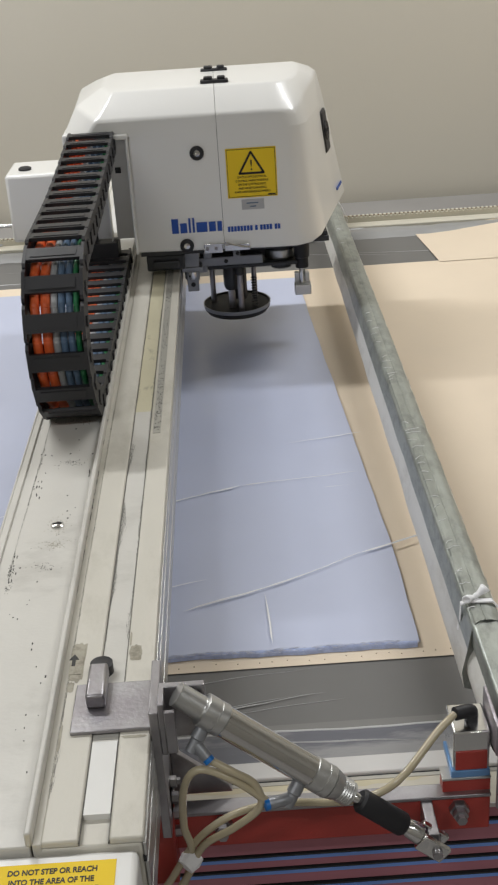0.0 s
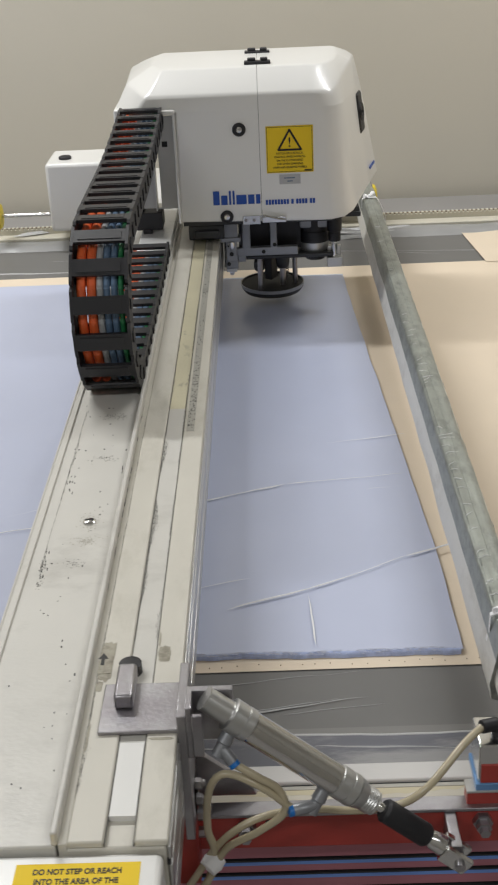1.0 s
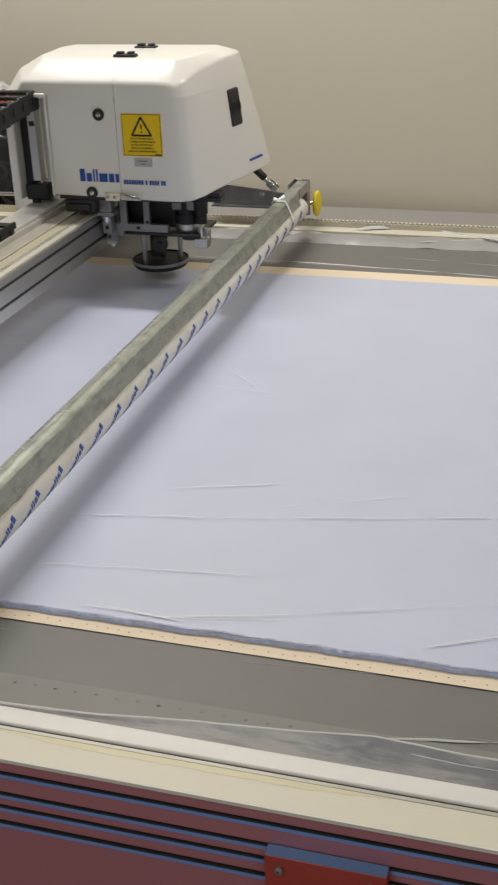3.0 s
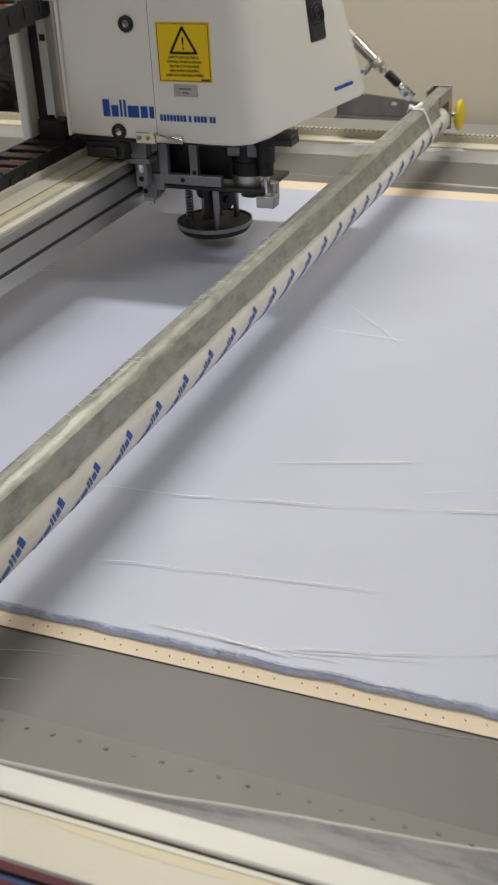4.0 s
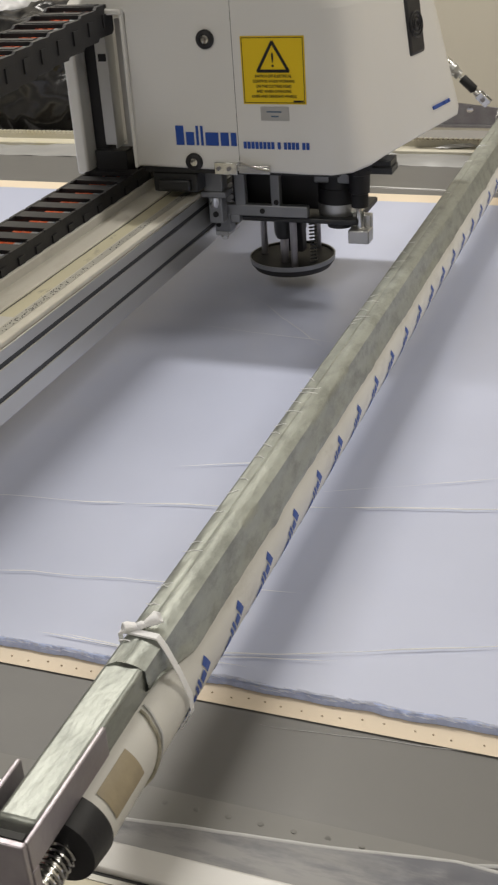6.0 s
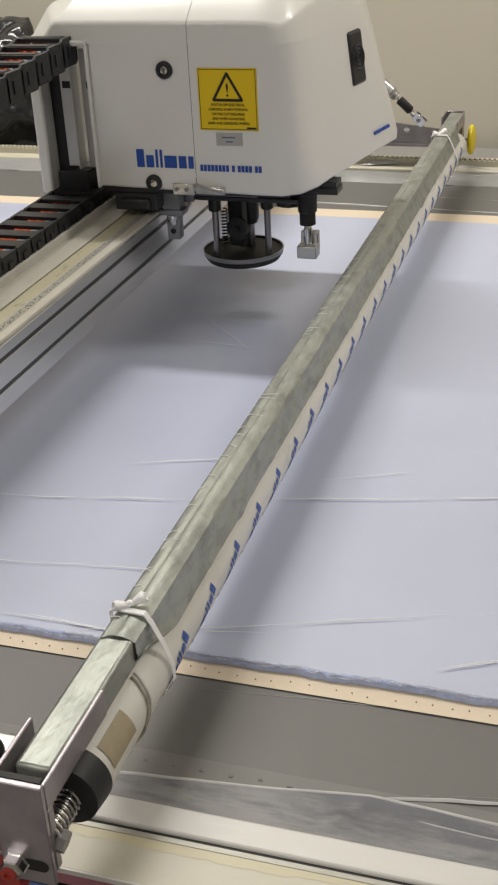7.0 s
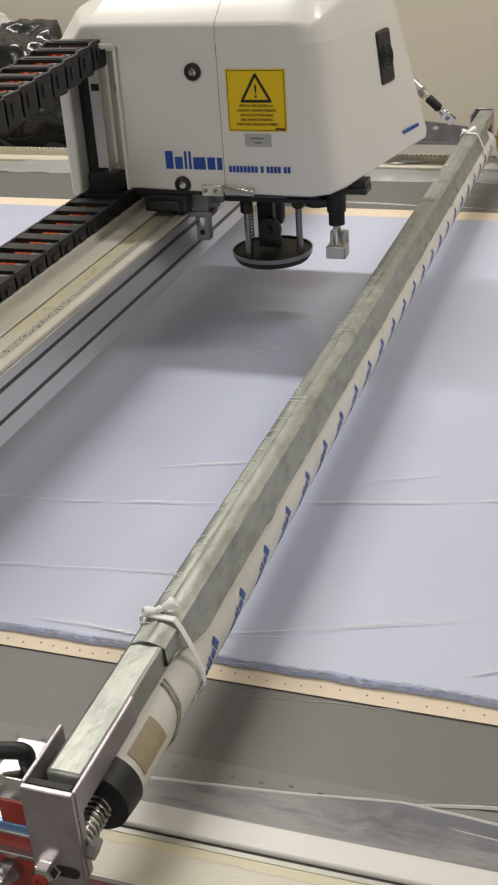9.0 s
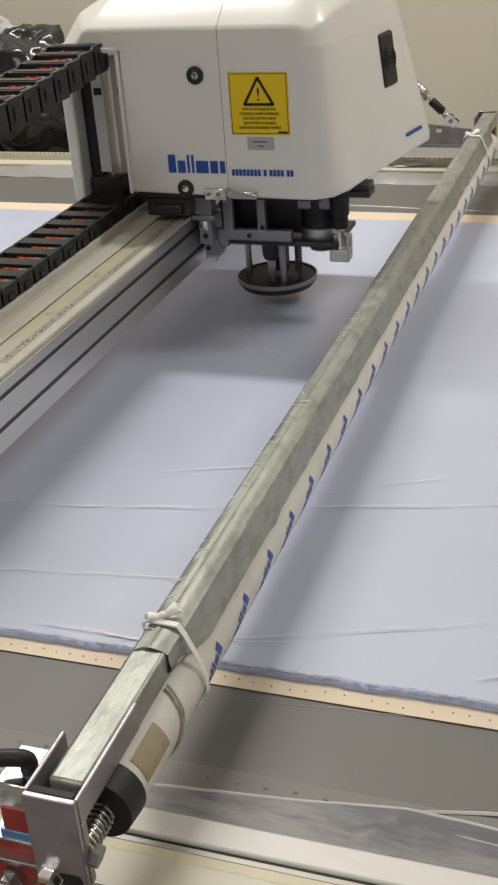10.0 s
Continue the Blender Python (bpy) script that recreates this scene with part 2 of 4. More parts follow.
def lettering(name, text, size, m, material, parent, align="CENTER", space=1.0, width=1.0, bold=0.0):
    """Words as thin raised letters; m turns their sheet (x along, y up) into the place."""
    cu = bpy.data.curves.new(name, "FONT")
    cu.body, cu.size, cu.align_x, cu.align_y, cu.extrude, cu.space_line = text, size, align, "CENTER", .0002, space
    cu.offset = bold
    tmp = bpy.data.objects.new(name, cu)
    scene.collection.objects.link(tmp)
    me = bpy.data.meshes.new_from_object(tmp.evaluated_get(bpy.context.evaluated_depsgraph_get()))
    bpy.data.objects.remove(tmp)
    me.transform(Matrix.Translation(-origin_of(parent)) @ m @ Matrix.Diagonal((width, 1, 1, 1)))
    me.materials.clear()
    me.materials.append(material)
    ob = new(name, me)
    ob.parent = parent
    ob["origin"] = list(origin_of(parent))
    return ob


def structure(ob, label, category):
    return tagged(ob, label, category, kind="structure")


# ---------------------------------------------------------------- the room
X0, X1 = -4.2, 3.4
structure(part("floor", B((X0, X1, -3.6, 2.9, -.95, -.85)), M_FLOOR), "grey concrete workshop floor", "floor")
structure(part("wall_north", B((X0, X1, 2.75, 2.9, -.85, 3.15)), M_WALL), "plain pale beige plastered wall behind the table", "wall")
# unseen walls and ceiling, added to close the room and deepen the shadows
structure(part("wall_south", B((X0, X1, -3.75, -3.6, -.85, 3.15)), M_WALL_LOWBOUNCE), "unseen grey wall added to close the room, darkened to cut bounced light", "wall")
structure(part("wall_west", B((X0 - .15, X0, -3.75, 2.9, -.85, 3.15)), M_WALL_LOWBOUNCE), "unseen grey wall added to close the room, darkened to cut bounced light", "wall")
structure(part("wall_east", B((X1, X1 + .15, -3.75, 2.9, -.85, 3.15)), M_WALL_LOWBOUNCE), "unseen grey wall added to close the room, darkened to cut bounced light", "wall")
structure(part("ceiling", B((X0 - .15, X1 + .15, -3.75, 2.9, 3.15, 3.25)), M_CEIL), "unseen workshop ceiling, greyed to cut bounced light", "ceiling")

# ---------------------------------------------------------------- the cutting table
TX0, TX1 = -4.0, 3.0
table = thing("cutting_table", (0, .9, -.85), "long cutting table with a grey belt under clear film", "cutting table")


def sheet(name, x0, x1, y0, y1, nx, ny, height, material, parent, label="", thick=0.0):
    """An uneven sheet over a rectangle, with height(x, y)."""
    bm = bmesh.new()
    V = [[bm.verts.new((x0 + (x1 - x0) * i / nx, y0 + (y1 - y0) * j / ny, 0)) for i in range(nx + 1)] for j in range(ny + 1)]
    for row in V:
        for v in row:
            v.co.z = height(v.co.x, v.co.y)
    for j in range(ny):
        for i in range(nx):
            bm.faces.new((V[j][i], V[j][i + 1], V[j + 1][i + 1], V[j + 1][i]))
    return part(name, bm, material, parent, label, smooth=180)


part("bed", B((TX0, TX1, -.19, 2.02, -.10, -.016)), M_GREY, table)
sheet("belt", TX0, TX1, -.135, 1.97, 350, 60, lambda x, y: -.0085 + .0005 * noise.noise((x * 3, y * 9, 0)) + .0003 * noise.noise((x * 2, y * 40, 5)),
      M_GREY, table, "grey conveyor belt seen through clear film")
sheet("film_fold", TX0, TX1, 1.955, 2.055, 700, 20,
      lambda x, y: -.009 + .016 * math.sin((y - 1.955) / .1 * math.pi) * (1 + .7 * noise.noise((x * 5, y * 9, 2))) + .0035 * noise.noise((x * 18, y * 34, 7)),
      M_FILM, table, "crumpled clear film over the far edge")
part("seam", B((TX0, TX1, 1.9630, 1.9650, -.009, -.0072)), M_SLOT, table)
part("white_rail", B((TX0, TX1, -.2238, -.192, -.06, .0)), M_WHITE_RAIL, table, "white rail wrapped in film", .003)
part("slot", B((TX0, TX1, -.2302, -.2236, -.06, -.0035)), M_SLOT, table)
part("edge_rail", B((TX0, TX1, -.2872, -.2300, -.006, .0)), M_RAIL, table, "cream painted edge rail with yellowed streaks", .002)
part("rail_strip", B((TX0, TX1, -.2362, -.2301, -.004, .0008)), M_STRIP, table, "grey worn strip beside the slot", .0005)
# thin white strip stands in for the highlight on the rail's near edge
part("rail_highlight", B((TX0, TX1, -.2886, -.2865, -.005, .0008)), M_WHITE_RAIL, table, "white strip painted as the highlight on the rail edge", .0005)
for x0, x1, ya, yb in ((-.72, -.20, -.247, -.2325), (-.06, .24, -.246, -.2325)):
    bm = bmesh.new()
    n = 150
    lo_, hi_ = [], []
    for k in range(n + 1):
        x = x0 + (x1 - x0) * k / n
        f = min(1, (k + .3) / 30, (n - k + .3) / 30)
        lo_.append(bm.verts.new((x, ya + (1 - f) * (yb - ya) * .6 + .004 * noise.noise((x * 14, 1, 0)) + .003 * noise.noise((x * 70, 1, 5)), .0002)))
        hi_.append(bm.verts.new((x, yb, .0002)))
    for k in range(n):
        bm.faces.new((lo_[k], lo_[k + 1], hi_[k + 1], hi_[k]))
    part("yellow_stain", bm, M_YSTAIN, table, "yellowed stain on the cream rail")
part("far_rail", B((TX0, TX1, 2.02, 2.09, -.06, .012)), M_RAIL, table, "", .003)

sb = part("side_beam", B((TX0, TX1, -.280, -.2265, -.30, -.006)), M_RED, table, "dark red aluminium side beam with slots and painted blue reflections", .0015)
for z0, z1 in ((-.022, -.0065), (-.056, -.029), (-.078, -.063), (-.104, -.085), (-.30, -.112)):
    part("beam_rib", B((TX0, TX1, -.286, -.281, z0, z1)), M_RED, sb, "", .0015)
# proud blue strips paint the lit rib edges, dark ones the slot shade
for z in (-.0275, -.0615, -.0835, -.1105):
    part("blue_sheen_strip", B((TX0, TX1, -.2872, -.2805, z - .0042, z + .0006)), M_BLUE_SHEEN, sb, "blue strip painted as light on the rib edge")
    part("slot_shade", B((TX0, TX1, -.2866, -.2805, z + .0006, z + .0030)), M_DARK, sb, "dark strip painted as the shade in the slot")
for x in (-3.2, -1.4, .4, 2.2):
    for y in (-.22, 1.8):
        part("leg", B((x, x + .1, y, y + .1, -.85, -.1)), M_REDP, table)
for x in (-1.76, -.335, 1.1):
    pl = part("joint_plate", B((x, x + .145, -.304, -.2865, -.125, -.056)), M_REDP, table, "red joint plate with a light blue top edge", .0015)
    part("plate_edge", B((x + .001, x + .144, -.303, -.287, -.0562, -.0545)), M_BLUE_EDGE, pl)
    for dx in (.018, .126):
        bm = bmesh.new()
        lathe(bm, (x + dx, -.304, -.075), (x + dx, -.309, -.075), ((0, .006), (.7, .006), (1, .004), (1, .0025), (.5, .0025)), 6)
        part("screw", bm, M_STEEL, pl)
rack = part("toothed_rack", B((TX0, TX1, 2.062, 2.074, .012, .026)), M_RAIL, table, "fine-toothed rack along the far edge")
bm = bmesh.new()
k = TX0
while k < TX1 - .02:
    box(bm, k, k + .006, 2.060, 2.074, .026, .032)
    k += .0125
tagged(part("rack_teeth", bm, M_RAIL, rack, smooth=0), kind="stuff")
part("rack_back", B((TX0, TX1, 2.0745, 2.08, .012, .028)), M_HOLE, table)

bm = bmesh.new()
k = TX0
while k < TX1:
    cyl(bm, (k, -.134 + random.uniform(-.0015, .0015), -.0100), (k, -.134, -.0071), .0026, 10)
    k += .0297
tagged(part("belt_dots", bm, M_DOT, table), kind="stuff")

# underlay paper, with the row of pin holes along its near edge
paper = thing("underlay_paper", (0, .85, 0), "cream perforated underlay paper spread on the belt", "paper")
sheet("sheet", TX0, TX1, .0, 1.713, 300, 80, lambda x, y: -.0068 + .0006 * noise.noise((x * 2.2, y * 2.5, 3)) + .0028 * max(0, noise.noise((x * 1.6 + y * 1.1, y * .7, 9)) - .25) * (x > .3),
      M_PEACH, paper)
bm = bmesh.new()
rows = []
for k in range(121):
    x = .60 + (TX1 - .60) * k / 120
    row = []
    for q in range(17):
        f = q / 16
        y = 1.70 + .325 * f
        xx = x - .028 * f * (1 - k / 120)
        row.append(bm.verts.new((xx, y, -.0052 + .038 * min(1, max(0, f * 1.5 - .1)) ** 2 * (3 - 2 * min(1, max(0, f * 1.5 - .1))) * min(1, k / 26) ** 1.5 + .004 * noise.noise((xx * 5, y * 6, 4)) * f)))
    rows.append(row)
for a, b in zip(rows, rows[1:]):
    for q in range(16):
        bm.faces.new((a[q], b[q], b[q + 1], a[q + 1]))
part("lapped_edge", bm, M_PEACH, paper, "paper lapped up over the far rail", smooth=180)
bm = bmesh.new()
k = TX0
while k < TX1:
    j = random.uniform(-.003, .003)
    cyl(bm, (k, .012 + j, -.0085), (k, .012 + j, -.0060), .0009, 6)
    k += random.choice((.017, .021, .030))
tagged(part("pin_holes", bm, M_HOLE, paper), kind="stuff")

# the pale blue lay of cloth, with its creases (x, y to x, y, height, width)
CREASES = [(-.93, .288, -.74, .311, .0016, .0014), (-.74, .311, -.48, .362, .0020, .0015), (-.48, .362, -.24, .417, .0020, .0016), (-.25, .417, -.15, .439, .0018, .0015), (-.15, .439, .04, .506, .0032, .0022), (.04, .506, .25, .532, .0030, .0020),
           (-.20, .065, -.10, .110, .0018, .0014), (-.056, .131, .078, .184, .0030, .0022), (.06, .178, .23, .264, .0034, .0025), (.22, .260, .325, .304, .0022, .0022),
           (-.57, .046, -.40, .093, .0017, .0013), (-.42, .090, -.20, .160, .0018, .0013), (-.21, .158, -.02, .214, .0014, .0011),
           (-.83, .135, -.66, .161, .0012, .0010), (-.68, .158, -.47, .182, .0012, .0010), (-.72, .412, -.52, .480, .0011, .0010), (-.51, .394, -.30, .481, .0010, .0010),
           (-.62, .034, -.40, .080, .0016, .0014), (-.21, .057, -.10, .105, .0010, .0010), (-.86, 1.06, -.64, .83, .0003, .0006), (-.88, .88, -.63, .853, .0003, .0006),
           (.066, .166, .071, .04, .0010, .0014), (.12, .657, .27, .687, .0010, .0011), (.18, .480, .26, .488, .0010, .0010),
           (-1.3, .20, -.90, .292, .0015, .0014), (-2.6, .3, -1.3, .42, .0015, .0015), (-2.2, .9, -1.2, 1.02, .0012, .0012)]


def cloth_edge(y):
    """Where the cloth ends to the east."""
    return .272 - .012 * (y > .3) * min(1, (y - .3)) - .045 * min(1, max(0, (y - .25) / 1.37)) + .0025 * noise.noise((y * 9, 4, 4))


cloth = thing("cloth_lay", (-1, .83, 0), "pale blue cloth lay under clear film with creases", "cloth")
bm = bmesh.new()
NX, NY = 330, 380
V = []
for j in range(NY + 1):
    row = []
    for i in range(NX + 1):
        u = i / NX
        y0 = .028 + (1.6) * j / NY
        xe = cloth_edge(y0)
        x = xe - (xe + 3.7) * (u ** 1.8 if u > 0 else 0)
        y = y0 + (.0045 * noise.noise((x * 6, 0, 1)) + .003 * noise.noise((x * 21, 0, 5))) * max(0, 1 - j / 14)
        z = .0012 + .0016 * noise.noise((x * 1.6, y * 2.2, 2)) + .0012 * noise.noise((x * 4, y * 12, 6))
        z = max(z, -.003)
        row.append(bm.verts.new((x, y, z)))
    V.append(row)
for j in range(NY):
    for i in range(NX):
        bm.faces.new((V[j][i], V[j + 1][i], V[j + 1][i + 1], V[j][i + 1]))
part("sheet", bm, M_CLOTH, cloth, smooth=180)
bm = bmesh.new()
n = 2400
prev = None
for i in range(n + 1):
    x = .27 - 3.9 * i / n
    y = .028 + .0045 * noise.noise((x * 6, 0, 1)) + .003 * noise.noise((x * 21, 0, 5))
    w = .0018 + .0022 * abs(noise.noise((x * 34, 3, 3))) + .005 * max(0, noise.noise((x * 3.1, 7, 1)) - .1) + .0012 * abs(noise.noise((x * 160, 2, 3)))
    h = .0004 + .0016 * abs(noise.noise((x * 45, 1, 8))) + .003 * max(0, noise.noise((x * 5, 1, 3)) - .1)
    ring = [bm.verts.new(p) for p in ((x, y - w, -.0062), (x, y - w * .7, -.002 + h * .5), (x, y + .001, .0012 + h), (x, y + .0018 + .0015 * noise.noise((x * 30, 9, 2)), .0012))]
    if prev:
        for a in range(3):
            bm.faces.new((prev[a], ring[a], ring[a + 1], prev[a + 1]))
    prev = ring
part("hem", bm, M_HEM, cloth, "darker blue frayed raw edge", smooth=180)
bm = bmesh.new()
for k in range(2600):
    x = random.uniform(-1.7, .268)
    y = .028 + .0045 * noise.noise((x * 6, 0, 1)) + .003 * noise.noise((x * 21, 0, 5)) + random.uniform(-.0024, .0022)
    l = random.uniform(.002, .011)
    w = random.uniform(.0002, .0007)
    z = .0016 + random.uniform(0, .0012) - max(0, .028 - y) * 1.1
    d = random.uniform(-.0012, .0012)
    bm.faces.new([bm.verts.new(p) for p in ((x, y, z), (x + l, y + d, z - .0003), (x + l, y + d + w, z), (x, y + w, z + .0003))])
tagged(part("fringe", bm, M_FRINGE, cloth, "loose pale threads along the raw edge"), kind="stuff")
# film drawn up into thin creases; their highlights are put into the pale colour
def film_crease(x0, y0, x1, y1, h, w, z, parent, seed, material=M_CREASE_GLINT):
    bm = bmesh.new()
    n = max(8, int(math.hypot(x1 - x0, y1 - y0) / .008))
    d = Vector((x1 - x0, y1 - y0, 0)).normalized()
    p = Vector((-d.y, d.x, 0))
    prev = None
    for k in range(n + 1):
        t = k / n
        c = Vector((x0 + (x1 - x0) * t, y0 + (y1 - y0) * t, z)) + p * (.004 * noise.noise((t * 5 * n * .02, seed, 0)) + .0012 * noise.noise((t * n * .25, seed, 3)))
        e = min(1, 7 * t, 7 * (1 - t)) * min(1, max(.28 if h > .0015 else 0, .62 + 1.1 * noise.noise((t * n * .06, seed, 9))))
        e = max(.02, e)
        ring = [bm.verts.new(c + p * (w * e * f) + Vector((0, 0, g * h * e * .7))) for f, g in ((-1, -.1), (-.35, .55), (.05, 1), (.4, .35), (1, -.1))]
        if prev:
            for a in range(4):
                bm.faces.new((prev[a], ring[a], ring[a + 1], prev[a + 1]))
        prev = ring
    part("film_crease", bm, material, parent, smooth=180)


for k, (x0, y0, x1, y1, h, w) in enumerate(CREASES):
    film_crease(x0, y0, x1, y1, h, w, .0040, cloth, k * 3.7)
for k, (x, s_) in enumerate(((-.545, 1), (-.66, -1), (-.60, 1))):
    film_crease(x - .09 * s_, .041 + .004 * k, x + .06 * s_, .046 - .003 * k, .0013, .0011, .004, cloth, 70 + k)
# loose film turned over along the near edge
FLAP = [(-4.0, -.186), (-2.6, -.178), (-1.9, -.170), (-1.3, -.182), (-.95, -.172), (-.76, -.188), (-.59, -.176), (-.44, -.157), (-.34, -.146), (-.24, -.133), (-.12, -.139), (.02, -.136), (.16, -.141), (.5, -.134), (1.0, -.160), (1.8, -.170), (3.0, -.165)]


def flap_edge(x):
    return glide(FLAP, x) + .0018 * noise.noise((x * 7, 3, 0)) + .0008 * noise.noise((x * 31, 3, 2))


bm = bmesh.new()
lip = bmesh.new()
n, prev, pl = 1100, None, None
for k in range(n + 1):
    x = TX0 + (TX1 - TX0) * k / n
    yt = flap_edge(x)
    ring = []
    for q in range(13):
        f = q / 12
        y = yt + (-.1945 - yt) * f
        z = -.0062 + .0042 * (1 - f) ** 3 + .0030 * (.4 + noise.noise((x * 3.1 + f * 1.6, f * 1.8, 6))) * math.sin(f * math.pi) + .0030 * math.sin(f * math.pi) * math.exp(-((x + .235 + .050 * f) / .010) ** 2) + .0022 * math.sin(f * math.pi) * math.exp(-((x + .30 - .075 * f) / .014) ** 2) + .0007 * noise.noise((x * 11 - f * 4, f * 5, 2)) * math.sin(f * math.pi) + .0045 * f ** 6
        ring.append(bm.verts.new((x, y, z)))
    h = .0008 + .0006 * noise.noise((x * 14, 9, 9))
    rl = [lip.verts.new((x, yt + d, -.0022 + g)) for d, g in ((.0032, -.0055), (.0016, h * .6), (.0003, h), (-.0012, h * .5), (-.0024, -.0012))]
    if prev:
        for a in range(12):
            bm.faces.new((prev[a], ring[a], ring[a + 1], prev[a + 1]))
        for a in range(4):
            lip.faces.new((pl[a], rl[a], rl[a + 1], pl[a + 1]))
    prev, pl = ring, rl
flap = part("film_flap", bm, M_BAND, table, "cloudy film turned over along the edge, with painted shade in its hollows", smooth=180)
# lip in the lighter film colour paints the bright line on the turned edge
part("film_lip", lip, M_FOLD_LIT, flap, "turned edge of the film, painted bright as a highlight", smooth=180)
sheet("film_strip", TX0, TX1, -.190, -.119, 500, 8, lambda x, y: -.0076 + .0002 * noise.noise((x * 6, y * 30, 4)), M_STRIPFILM, table, "second layer of film over the belt")
for k, (x0, y0, x1, y1, w) in enumerate(((-.24, -.130, -.10, -.102, .0026), (-.11, -.104, .134, -.060, .0022), (-.20, -.15, -.05, -.158, .002), (-.60, -.180, -.50, -.186, .002), (.05, -.155, .25, -.165, .002))):
    film_crease(x0, y0, x1, y1, .0022, w, -.0050 if y0 < -.132 else -.0068, table, 260 + 5 * k, M_FOLD_LIT)
# loose film over the far edge
film_crease(-.72, 2.035, -.50, 2.105, .012, .010, .016, table, 262, M_FOLD_LIT)
film_crease(-.58, 2.10, -.10, 1.94, .010, .006, .012, table, 263, M_FOLD_LIT)
for k, (x0, y0, x1, y1, h, w) in enumerate(((-1.6, 2.00, -1.2, 2.05, .012, .008), (-1.25, 2.05, -.95, 1.99, .010, .007), (-1.0, 1.98, -.74, 2.04, .012, .009), (-.30, 1.99, .05, 2.05, .010, .007), (.02, 2.06, .34, 2.00, .013, .010), (.28, 1.98, .55, 2.05, .012, .009), (-.52, 1.975, -.30, 2.03, .009, .006), (.12, 1.975, .40, 1.985, .006, .005))):
    film_crease(x0, y0, x1, y1, h, w, .004, table, 300 + 7 * k, M_FOLD_LIT)
film_crease(-.89, 1.775, -.42, 1.748, .003, .0035, -.008, table, 264, M_FOLD_LIT)
film_crease(-.42, 1.748, -.04, 1.705, .003, .0022, -.008, table, 265, M_FOLD_LIT)
for k, (x0, y0, x1, y1) in enumerate(((-.09, -.03, .13, -.005), (-.20, -.115, .10, -.060), (.02, -.09, .16, -.072), (-.95, -.06, -.74, -.01), (-.45, -.016, -.24, .002), (-1.02, -.105, -.80, -.07),
                                    (-.6, 1.86, .1, 1.80), (-.1, 1.93, .5, 1.79), (-1.3, 1.78, -.5, 1.75), (.1, 1.86, .7, 1.80))):
    film_crease(x0, y0, x1, y1, .0008, .0007, -.0080, table, 90 + k, M_FOLD_LIT)

# ---------------------------------------------------------------- the gantry
G = Vector((-.1, .8, .1))
gantry = thing("cutter_gantry", G, "ivory cutter gantry beam with a galvanised bumper bar", "gantry")
YA, YB = -.505, 2.05
beam = part("beam", B((-.305, -.209, YA, YB, .102, .192)), M_BRIDGE, gantry, "worn ivory beam", .003)
part("rail", B((-.300, -.266, YA, YB, .192, .2)), M_BRIDGE, beam, "", .002)
part("rail", B((-.238, -.207, YA, YB, .192, .2)), M_BRIDGE, beam, "", .002)
part("groove_liner", B((-.2655, -.2385, -.372, .42, .192, .1965)), M_TRAY, beam)
part("groove_liner", B((-.2655, -.2385, .42, YB, .192, .1965)), M_YELLOWED, beam, "yellowed sunken strip")
part("groove_line", B((-.2662, -.2652, YA, YB, .1935, .1972)), M_GRIME, beam)
part("rail_step", B((-.3078, -.2995, YA, YB, .150, .1982)), M_BRIDGE, beam, "", .001)
part("tray_edge", B((-.4235, -.414, YA, YB, .195, .1995)), M_TRAY, gantry, "", .0015)
part("groove_line", B((-.2392, -.2382, YA, YB, .1935, .1972)), M_GRIME, beam)
part("groove_cover", B((-.2645, -.2395, -.472, -.372, .192, .1985)), M_COVER, beam)
part("side_slot", B((-.2095, -.2065, YA, YB, .1695, .1765)), M_DARK, beam)
part("side_slot", B((-.2095, -.2065, YA, YB, .1285, .1355)), M_DARK, beam)
part("side_face", B((-.2085, -.205, YA, YB, .1355, .1695)), M_ALU, beam, "", .001)
part("side_face", B((-.2085, -.205, YA, YB, .102, .1285)), M_ALU, beam, "", .001)
part("side_face", B((-.2085, -.205, YA, YB, .1765, .1925)), M_ALU, beam, "", .001)
part("rule_strip", B((-.2335, -.2215, .33, 1.45, .2, .2006)), M_STRIP, beam, "worn strip with dark marks")
bm = bmesh.new()
for k in range(260):
    y = random.uniform(.34, .62) if k < 150 else random.uniform(.62, 1.4)
    x = random.uniform(-.2330, -.2235)
    box(bm, x, x + random.uniform(.0006, .0022), y, y + random.uniform(.0006, .0026), .2005, .2008)
tagged(part("dark_marks", bm, M_SLOT, beam), kind="stuff")

tray = part("chain_tray", B((-.424, -.310, YA, YB, .150, .196), (-.314, -.3075, YA, YB, .196, .212), (-.427, -.423, YA, YB, .190, .2)), M_TRAY, gantry, "worn white cable-chain tray with dark scuffs", .002)
bm = bmesh.new()
lathe(bm, (-.351, .072, .196), (-.351, .072, .2), ((0, .009), (.4, .009), (.9, .006), (1, .002)), 18)
part("screw", bm, M_CHROME, tray)
part("screw_slot", B((-.357, -.345, .0705, .0735, .1998, .2004)), M_SLOT, tray)
bm = bmesh.new()
for k in range(46):
    x, y = random.uniform(-.404, -.322), random.uniform(-.45, .45)
    s = random.uniform(.0004, .0011)
    box(bm, x, x + s * random.uniform(1, 2.5), y, y + s * random.uniform(1, 4), .1955, .1965)
for x, y in ((-.395, .20), (-.392, .17), (-.398, -.02), (-.395, -.05), (-.32, .22)):
    for k in range(6):
        x1, y1 = x + random.uniform(-.004, .006), y + random.uniform(-.02, .02)
        box(bm, x1, x1 + .0009, y1, y1 + random.uniform(.003, .008), .1955, .1965)
tagged(part("scuffs", bm, M_SLOT, tray), kind="stuff")


